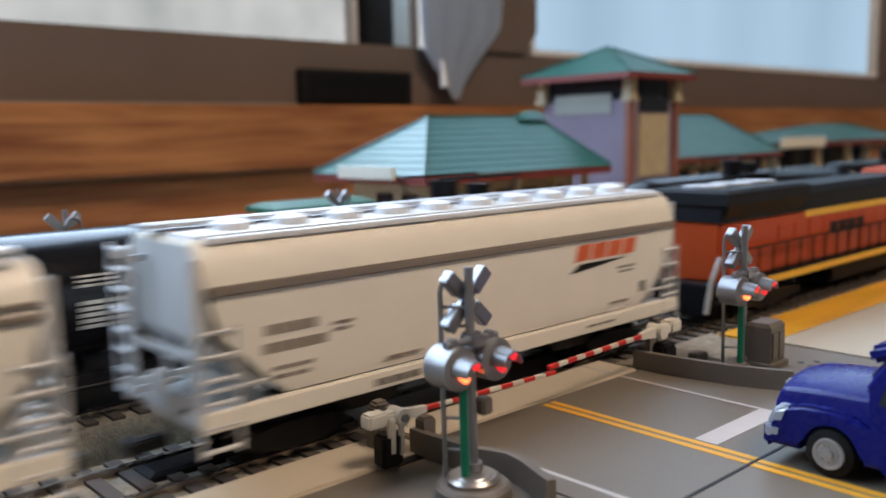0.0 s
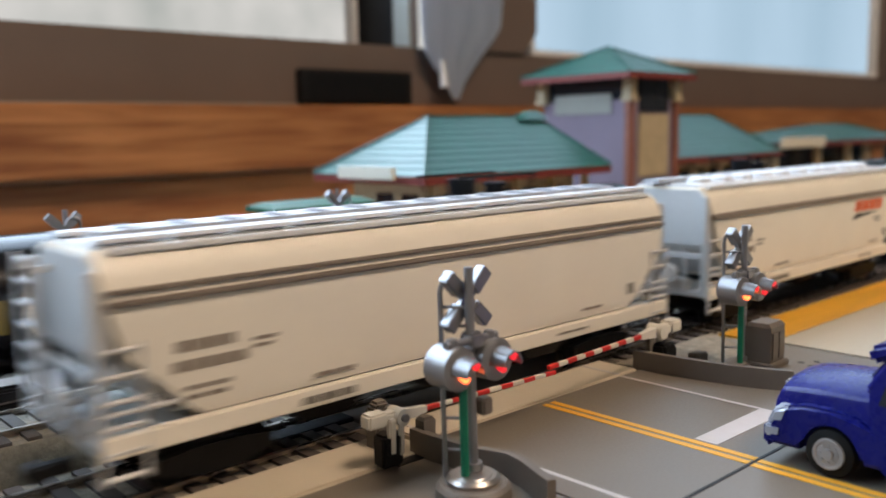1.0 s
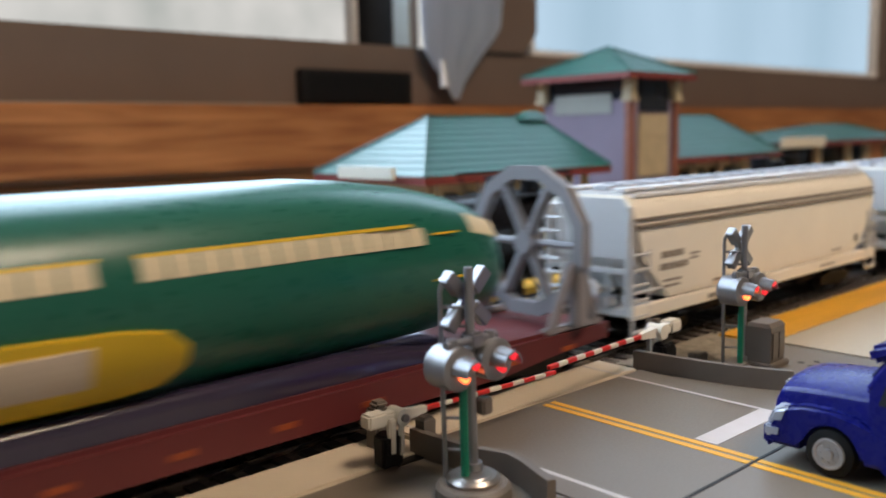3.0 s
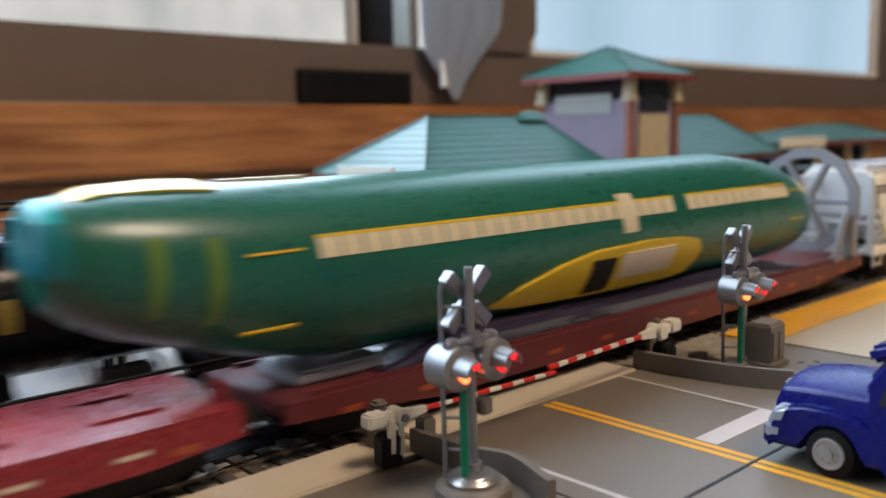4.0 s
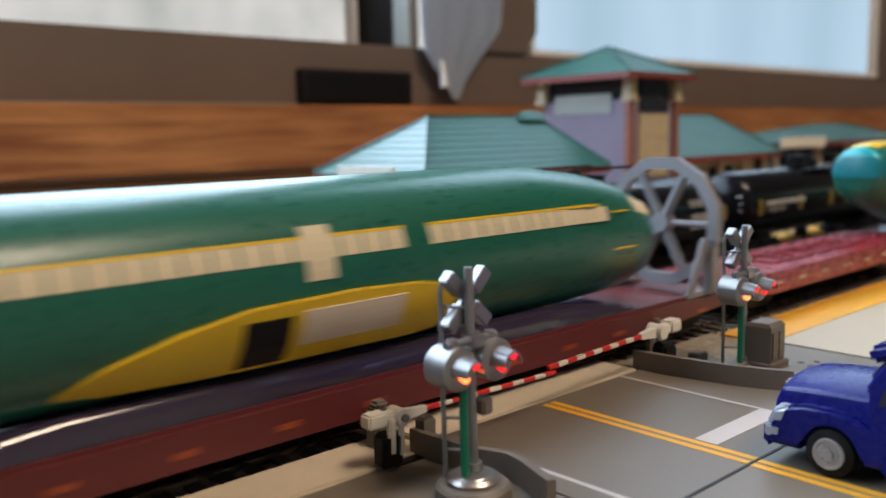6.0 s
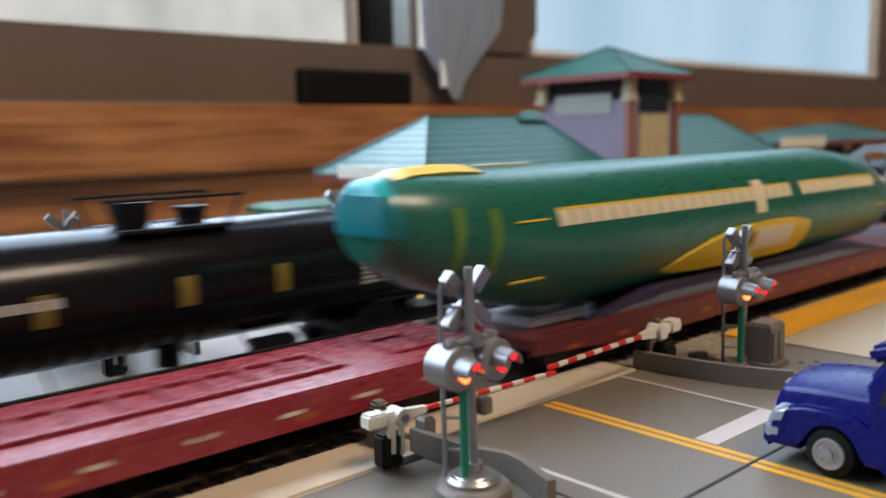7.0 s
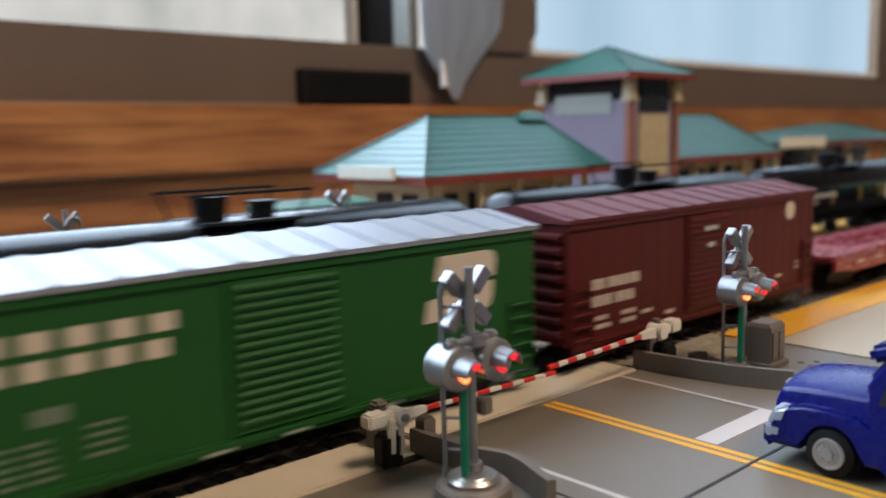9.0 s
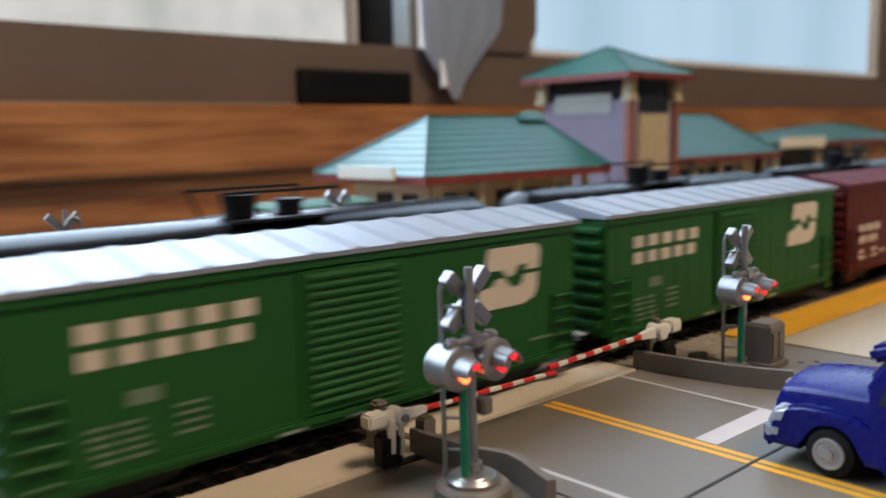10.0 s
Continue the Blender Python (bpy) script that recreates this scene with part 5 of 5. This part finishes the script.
def wing(x0, x1, y0, y1, r0, r1, label, top=42.8):
    s = thing("station_building", label, "station", "station buildings")
    over = 9
    a, b, c, d = x0 + over, x1 - over, y0 + over, y1 - over
    bm = B()
    for q in ((a, b, c, c + 2), (a, b, d - 2, d), (a, a + 2, c + 2, d - 2), (b - 2, b, c + 2, d - 2)):
        box(bm, q[0], q[1], q[2], q[3], TABLE, 25)
    part("wall", bm, M["stone"], s)
    bm = B()
    for q in ((a - 0.5, b + 0.5, c - 0.5, c), (a - 0.5, a, c, d), (b, b + 0.5, c, d)):
        box(bm, q[0], q[1], q[2], q[3], TABLE, 6)
    part("plinth", bm, M["brick"], s, "red brick base course")
    x = a + 4
    while x + 8 < b:
        pane_window(s, x, x + 7, c - 0.1, 8, 20)
        x += 12
    y = c + 4
    while y + 8 < d:
        pane_window(s, y, y + 7, a - 0.1, 8, 20, "y")
        y += 12
    x = a
    while x < b + 1:
        bm = B()
        box(bm, x - 1.1, x + 1.1, y0 + 3, y0 + 5.2, TABLE, 24, 0.2)
        part("column", bm, M["stone"], s)
        x += (b - a) / 4
    hip_roof(s, x0, x1, y0, y1, 26.0, top, r0, r1)
    return s


main = wing(155, 238, 178, 231.5, 180, 230, "station wing with teal hip roof and cream walls")
bm = B()
box(bm, 151.8, 153.2, 188, 214, 25.2, 28.8, 0.2)
part("sign", bm, M["ivory"], main, "blank cream name board on the eave")
bm = B()
loft(bm, [[(219, 201, 42.0), (233, 201, 42.0), (233, 211, 42.0), (219, 211, 42.0)], [(228, 205, 45.0), (232, 205, 45.0), (232, 207, 45.0), (228, 207, 45.0)]])
part("roof_lantern", bm, M["roof"], main, "small raised teal roof")
wing2 = wing(296, 394, 196, 262, 300, 385, "far station wing with teal hip roof", 43.8)

tower = thing("station_tower", "lavender station tower with teal pyramid roof", "tower", "station buildings")
tx0, tx1, ty0, ty1 = 270.5, 300, 194, 236
bm = B()
for q in ((tx0, tx1, ty0, ty0 + 2), (tx0, tx1, ty1 - 2, ty1), (tx0, tx0 + 2, ty0 + 2, ty1 - 2), (tx1 - 2, tx1, ty0 + 2, ty1 - 2)):
    box(bm, q[0], q[1], q[2], q[3], TABLE, 49)
part("wall", bm, M["lavender"], tower)
for x, y in ((tx0, ty0), (tx1, ty0), (tx0, ty1), (tx1, ty1)):
    bm = B()
    box(bm, x - 2.0, x + 2.0, y - 2.0, y + 2.0, 49, 58, 0.3)
    box(bm, x - 2.5, x + 2.5, y - 2.5, y + 2.5, 48.2, 50, 0.3)
    part("pillar", bm, M["stone"], tower, "cream corner pillar")
bm = B()
box(bm, tx0 + 1.4, tx1 - 1.4, ty0 + 1.4, ty1 - 1.4, 48.5, 58)
part("belfry", bm, M["window_dark"], tower, "dark opening below the roof")
bm = B()
box(bm, tx0 - 0.6, tx0, ty0 + 8, ty1 - 6, 44.0, 51.5, 0.2)
part("panel", bm, M["pale"], tower, "pale panel on the side wall")
bm = B()
box(bm, tx0 + 5, tx1 - 5, ty0 - 0.8, ty0, 20, 43.5, 0.3)
front = part("panel", bm, M["stone"], tower, "cream stone front panel")
for z in (27, 35):
    bm = B()
    box(bm, tx0 + 6, tx1 - 6, ty0 - 1.1, ty0 - 0.7, z, z + 0.6)
    part("ledge", bm, M["stone"], front)
bm = B()
box(bm, tx0 + 5.5, tx1 - 5.5, ty0 - 0.9, ty0 + 0.3, 44.5, 57.5, 0.2)
part("window", bm, M["window_dark"], tower, "tall dark window")
for x in (tx0, tx1):
    bm = B()
    box(bm, x - 1.6, x + 1.6, ty0 - 1.2, ty0 + 1.4, TABLE, 49, 0.2)
    part("corner_trim", bm, M["brick"], tower, "red brick corner strip")
hip_roof(tower, tx0 - 8, tx1 + 7, ty0 - 5.5, ty1 + 5, 58.6, 70.0, 284.6, 285.0, 6)

hut = thing("platform_shelter", "far platform shelter with teal roof", "shelter", "station buildings")
hip_roof(hut, 407, 570, 205, 255, 29.5, 38.4, 500, 540, 5)
for x in (415, 462, 500, 525, 555):
    bm = B()
    box(bm, x - 1.8, x + 1.8, 209, 212, TABLE, 28)
    part("column", bm, M["stone"], hut)
# plain wall block in one dark colour
bm = B()
box(bm, 430, 560, 225, 240, TABLE, 26)
part("wall", bm, M["window_dark"], hut, "dark shelter wall")
bm = B()
box(bm, 408, 456, 203.4, 204.8, 27.0, 32.2, 0.3)
part("sign", bm, M["ivory"], hut, "blank cream name board")

# ---- small things behind the tracks ----
shed = thing("platform_canopy", "low green platform canopy behind the tracks", "canopy")
bm = B()
loft(bm, [level_rect(-16, 16, 7, 0), level_rect(-16, 16, 7, 1.2), level_rect(-14, 14, 2.5, 2.4)])
part("roof", bm, mat("canopy_green", (0.006, 0.085, 0.045), 0.5), shed)
for x in (-8, 8):
    bm = B()
    box(bm, x - 0.8, x + 0.8, -1, 1, -26.0, 0.2)
    part("column", bm, M["kerb"], shed)
shed.matrix_basis = at(128, 192, 19.0)

mach = thing("toy_excavator", "red toy excavator with arched boom and white base behind the tracks", "excavator")
bm = B()
loft(bm, [level_rect(-20.0, 9.2, 5.5, -6.5), level_rect(-19.6, 8.8, 5.4, 3.0), level_rect(-15.6, 4.0, 4.4, 8.4), level_rect(-14.8, 3.0, 4.0, 9.2)])
bmesh.ops.bevel(bm, geom=list(bm.edges), offset=0.6 * MM, segments=2, affect="EDGES", clamp_overlap=True)
part("base", bm, M["toy_white"], mach, "white tapered base", True)
bm = B()
boom = ((-4.6, 9.4), (2.4, 7.4), (4.2, 11.0), (5.6, 17.0), (6.4, 21.7), (3.0, 22.8), (-2.0, 22.4), (-6.0, 20.6), (-10.2, 17.2), (-14.2, 14.0), (-17.6, 11.0), (-17.6, 8.6), (-10.9, 8.6), (-7.6, 13.0))
loft(bm, [[(x, y, z) for x, z in boom] for y in (-4.2, 2.6)])
bmesh.ops.bevel(bm, geom=[e for e in bm.edges if abs(e.verts[0].co.y - e.verts[1].co.y) < 1e-7], offset=0.8 * MM, segments=3, affect="EDGES", clamp_overlap=True)
bmesh.ops.triangulate(bm, faces=[f for f in bm.faces if len(f.verts) > 4])
arm = part("boom", bm, M["toy_red"], mach, "red arched boom")
for z in (15.0, 19.2):
    bm = B()
    rod(bm, (2.6, -4.6, z), (2.6, -3.8, z), 1.0, 14)
    part("pin", bm, M["black"], arm, "round dark pin")
bm = B()
rod(bm, (3.8, -4.9, 10.0), (3.8, -3.4, 10.0), 1.8, 16)
part("lamp", bm, M["ivory"], mach, "round white lamp")
for x in (-14.0, -5.0, 3.0):
    bm = B()
    box(bm, x - 2.2, x + 2.2, -5.8, -5.3, 0.4, 1.2, 0.1)
    part("stripe", bm, M["red"], mach, "short red stripe")
mach.matrix_basis = at(94.5, 176, -2.2)


van = thing("toy_van", "white toy van waiting behind the tracks", "van", m=at(64, 176, 0))
bm = B()
loft(bm, [level_rect(-5.5, 5.5, 10, 1.4), level_rect(-5.6, 5.6, 10.2, 5.6), level_rect(-5.2, 5.2, 9.6, 6.4)])
part("body", bm, M["glass_dark"], van, "dark lower body", True)
bm = B()
loft(bm, [level_rect(-5.3, 5.3, 9.4, 6.4), level_rect(-4.6, 4.6, 7.6, 10.0), level_rect(-3.8, 3.8, 6.6, 10.8)])
part("roof", bm, M["hatch"], van, "white rounded roof", True)
for x in (-3.6, 3.6):
    bm = B()
    box(bm, x - 1.2, x + 1.2, -10.6, -9.9, 3.6, 5.0, 0.2)
    part("headlight", bm, M["chrome"], van)
bm = B()
box(bm, -4.6, 4.6, -10.7, -10.0, 1.6, 2.8, 0.2)
part("bumper", bm, M["chrome"], van)
for x in (-4.8, 4.8):
    for y in (-6.2, 6.2):
        bm = B()
        rod(bm, (x - 0.9, y, 1.6), (x + 0.9, y, 1.6), 1.7, 20)
        part("wheel", bm, M["tyre"], van)


# ---- the blue lorry on the road ----
def wheel(parent, x, y, r=2.7):
    w = new("wheel")
    w.parent = parent
    w.matrix_basis = at(x, y, r)
    w.empty_display_size = 0.003
    bm = B()
    rings = []
    for q, rr in ((-1.3, r - 0.5), (-1.1, r - 0.1), (-0.8, r), (0.8, r), (1.1, r - 0.1), (1.3, r - 0.5)):
        rings.append([(q, rr * math.cos(k * math.tau / 36), rr * math.sin(k * math.tau / 36)) for k in range(36)])
    loft(bm, rings)
    part("tyre", bm, M["tyre"], w, "black rubber tyre", True)
    bm = B()
    loft(bm, [[(q, rr * math.cos(k * math.tau / 28), rr * math.sin(k * math.tau / 28)) for k in range(28)] for q, rr in ((-1.25, 1.75), (-1.55, 1.68), (-1.55, 1.42), (-1.4, 1.3), (-1.4, 0.6), (-1.7, 0.55))])
    rim = part("rim", bm, M["chrome"], w, "dull chrome rim", True)
    for k in range(8):
        a = k * math.tau / 8
        bm = B()
        rod(bm, (-1.35, 0.98 * math.cos(a), 0.98 * math.sin(a)), (-1.6, 0.98 * math.cos(a), 0.98 * math.sin(a)), 0.17, 8)
        part("nut", bm, M["chrome"], rim)
    return w


def lorry():
    t = thing("lorry", "dark blue toy lorry waiting at the crossing", "lorry")
    blue = M["truck_blue"]
    # the front points to +y; x from 91 to 107
    bm = B()
    cx = 99.2
    prof = [(46.2, 6.0, 6.2), (45.95, 8.4, 6.4), (45.4, 9.5, 6.5), (44.2, 9.9, 6.6), (40.0, 10.3, 6.8), (36.5, 10.5, 7.0), (34.4, 10.6, 7.1)]
    rings = []
    for y, top, hw in prof:
        rings.append([(cx - hw, y, 2.4), (cx - hw, y, top - 1.7), (cx - hw + 0.15, y, top - 1.35), (cx - hw + 0.6, y, top - 1.1), (cx - 3.4, y, top - 0.25), (cx, y, top), (cx + 3.4, y, top - 0.25), (cx + hw - 0.6, y, top - 1.1), (cx + hw - 0.15, y, top - 1.35), (cx + hw, y, top - 1.7), (cx + hw, y, 2.4)])
    loft(bm, rings)
    part("hood", bm, blue, t, "", True)
    for s in (-1, 1):
        x0, x1 = (cx - 8.1, cx - 5.2) if s < 0 else (cx + 5.2, cx + 8.1)
        bm = B()
        arc = [(39.0 + 3.5 * math.cos(radians(q)), 2.6 + 3.7 * math.sin(radians(q))) for q in range(-6, 187, 12)]
        outer = [(46.2, 2.2), (46.1, 4.4), (45.5, 6.0), (44.2, 6.9), (42.0, 7.4), (39.0, 7.5), (36.6, 7.1), (34.6, 6.0), (33.0, 4.9), (30.0, 4.2), (30.0, 2.2)]
        poly = outer + [(35.5, 2.2)] + arc[::-1][1:-1] + [(42.5, 2.2)]
        prism(bm, poly, "x", x0, x1)
        bmesh.ops.bevel(bm, geom=[e for e in bm.edges if abs(e.verts[0].co.x - e.verts[1].co.x) < 1e-7], offset=0.45 * MM, segments=3, affect="EDGES", clamp_overlap=True)
        bmesh.ops.triangulate(bm, faces=[f for f in bm.faces if len(f.verts) > 4])
        part("fender", bm, blue, t, "", True)
        bm = B()
        xo = cx - 8.2 if s < 0 else cx + 8.2
        loft(bm, [[(xo, 46.3, 4.5), (xo, 44.2, 4.9), (xo, 43.5, 6.9), (xo, 45.4, 6.3)], [(xo - s * 2.8, 46.7, 4.5), (xo - s * 1.2, 44.2, 4.9), (xo - s * 1.2, 43.5, 7.2), (xo - s * 2.8, 45.9, 6.7)]])
        bmesh.ops.bevel(bm, geom=list(bm.edges), offset=0.35 * MM, segments=3, affect="EDGES", clamp_overlap=True)
        part("headlight", bm, M["headlamp"], t, "large clear headlight", True)
        bm = B()
        loft(bm, [[(xo + s * 0.05, 46.4, 3.0), (xo + s * 0.05, 44.6, 3.2), (xo + s * 0.05, 44.4, 4.5), (xo + s * 0.05, 46.4, 4.4)], [(xo - s * 2.4, 46.9, 3.0), (xo - s * 1.2, 44.6, 3.2), (xo - s * 1.2, 44.4, 4.5), (xo - s * 2.4, 46.9, 4.4)]])
        bmesh.ops.bevel(bm, geom=list(bm.edges), offset=0.25 * MM, segments=2, affect="EDGES", clamp_overlap=True)
        part("bumper_corner", bm, M["headlamp"], t, "silver bumper corner", True)
        wheel(t, xo + (1.3 if s < 0 else -1.3), 39.0).rotation_euler = (0, 0, 0 if s < 0 else math.pi)
        for y in (2.0, -6.5):
            wheel(t, xo + (1.3 if s < 0 else -1.3), y).rotation_euler = (0, 0, 0 if s < 0 else math.pi)
        bm = B()
        box(bm, xo - 0.1 if s < 0 else xo - 2.6, xo + 2.6 if s < 0 else xo + 0.1, 18, 33.6, 1.6, 4.2, 0.4)
        part("step", bm, blue, t)
    bm = B()
    box(bm, cx - 7.6, cx + 7.6, 45.8, 47.0, 1.6, 4.4, 0.5)
    part("bumper", bm, blue, t)
    bm = B()
    box(bm, cx - 3.6, cx + 3.6, 45.6, 46.5, 4.6, 8.6, 0.3)
    part("grille", bm, M["chrome"], t, "silver grille")
    bm = B()
    loft(bm, [[(cx - 7.9, 14, 3.6), (cx + 7.9, 14, 3.6), (cx + 7.9, 35.2, 3.6), (cx - 7.9, 35.2, 3.6)], [(cx - 7.9, 14, 11.4), (cx + 7.9, 14, 11.4), (cx + 7.9, 35.4, 11.4), (cx - 7.9, 35.4, 11.4)],
              [(cx - 7.5, 14, 16.4), (cx + 7.5, 14, 16.4), (cx + 7.5, 32.2, 16.4), (cx - 7.5, 32.2, 16.4)], [(cx - 6.6, 14, 22.4), (cx + 6.6, 14, 22.4), (cx + 6.6, 26, 22.4), (cx - 6.6, 26, 22.4)]])
    bmesh.ops.bevel(bm, geom=list(bm.edges), offset=0.5 * MM, segments=3, affect="EDGES", clamp_overlap=True)
    cab = part("cab", bm, blue, t, "", True)
    bm = B()
    rod(bm, (cx - 6.4, 34.6, 10.3), (cx - 6.0, 36.0, 9.9), 0.25, 8)
    rod(bm, (cx - 7.7, 32.6, 14.6), (cx - 7.2, 35.4, 10.6), 0.35, 8)
    part("pillar", bm, blue, cab, "blue windscreen pillar")
    bm = B()
    hull(bm, [(cx - 8.0, 27.5, 8.8), (cx - 8.0, 34.2, 9.2), (cx - 7.66, 32.4, 15.6), (cx - 7.62, 27.5, 15.8), (cx - 7.4, 27.5, 8.8), (cx - 7.4, 34.2, 9.2), (cx - 7.2, 32.4, 15.6), (cx - 7.2, 27.5, 15.8)],
         [(0, 1, 2, 3), (4, 7, 6, 5), (0, 4, 5, 1), (1, 5, 6, 2), (2, 6, 7, 3), (3, 7, 4, 0)])
    part("side_window", bm, M["glass_dark"], cab, "dark side window")
    bm = B()
    hull(bm, [(cx - 7.2, 35.35, 11.9), (cx + 7.2, 35.35, 11.9), (cx + 6.9, 32.5, 16.0), (cx - 6.9, 32.5, 16.0), (cx - 7.2, 34.8, 11.7), (cx + 7.2, 34.8, 11.7), (cx + 6.9, 32.0, 15.9), (cx - 6.9, 32.0, 15.9)],
         [(0, 1, 2, 3), (4, 7, 6, 5), (0, 4, 5, 1), (1, 5, 6, 2), (2, 6, 7, 3), (3, 7, 4, 0)])
    part("windscreen", bm, M["glass_dark"], cab, "dark windscreen")
    bm = B()
    loft(bm, [[(cx - 7.9, 35.2, 13.2), (cx + 7.9, 35.2, 13.2), (cx + 7.9, 35.7, 15.0), (cx - 7.9, 35.7, 15.0)], [(cx - 7.6, 31.4, 15.0), (cx + 7.6, 31.4, 15.2), (cx + 7.6, 31.4, 16.6), (cx - 7.6, 31.4, 16.6)]])
    bmesh.ops.bevel(bm, geom=list(bm.edges), offset=0.5 * MM, segments=3, affect="EDGES", clamp_overlap=True)
    part("visor", bm, blue, cab, "blue sun visor")
    bm = B()
    box(bm, cx - 4, cx + 4, -12, 44, 2.4, 4.2)
    part("chassis", bm, M["black"], t)
    return t


lorry()

# ---- trains ----
LOCO = locomotive()
H1 = hopper(1)
H2 = hopper(2)
H3 = copy_thing(H2, Matrix())
F1 = flat_fuselage()
F2 = copy_thing(F1, Matrix())
P1 = fuselage()
P2 = copy_thing(P1, Matrix())
I1 = flat_red()
I2 = copy_thing(I1, Matrix())
BROWN = boxcar("brown", "brown_roof", "brown")
G1 = boxcar("bngreen", "galv", "green")
G2 = copy_thing(G1, Matrix())
TANK_A = tank_car(True)
TANK_B = tank_car(False)
TANKS = [copy_thing(TANK_A if k in (0, 1, 4, 5, 11, 12) else TANK_B, Matrix()) for k in range(13)] + [TANK_A, TANK_B]

# middle of each front wagon at 0 s, and its speed in millimetres a second
FRONT = [(LOCO, 212.4), (H1, 83.2), (H2, -24.6), (H3, -135.1), (F1, -269.7), (P1, -270.0), (I1, -400.0), (F2, -530.2), (P2, -530.4), (I2, -662.1), (BROWN, -760.6), (G1, -850.1), (G2, -940.1)]
# the front train runs a little unevenly: seconds, and millimetres ahead of its even run
AHEAD_BY = ((0.0, 2.6), (2.7, 2.6), (3.8, 0.0), (5.7, 0.0), (6.8, 2.1), (10.0, 2.1))
BACK_BY = ((0.0, -5.0), (5.0, -5.0), (7.0, 0.0), (10.0, 0.0))
SPEED = 100.0
BACK_X, BACK_PITCH, BACK_SPEED = 70.0, 110.0, -104.0  # a gap between two tank wagons stands at BACK_X at BACK_T
BACK_T = 7.4


def motions():
    for ob, x in FRONT:
        walk(ob, [(t, at(x + SPEED * t + d, T1, 0)) for t, d in AHEAD_BY])
    for k, ob in enumerate(TANKS):
        x = BACK_X - BACK_SPEED * BACK_T + BACK_PITCH * (k - 7.5)
        walk(ob, [(t, at(x + BACK_SPEED * t + d, T2, 0)) for t, d in BACK_BY])


motions()
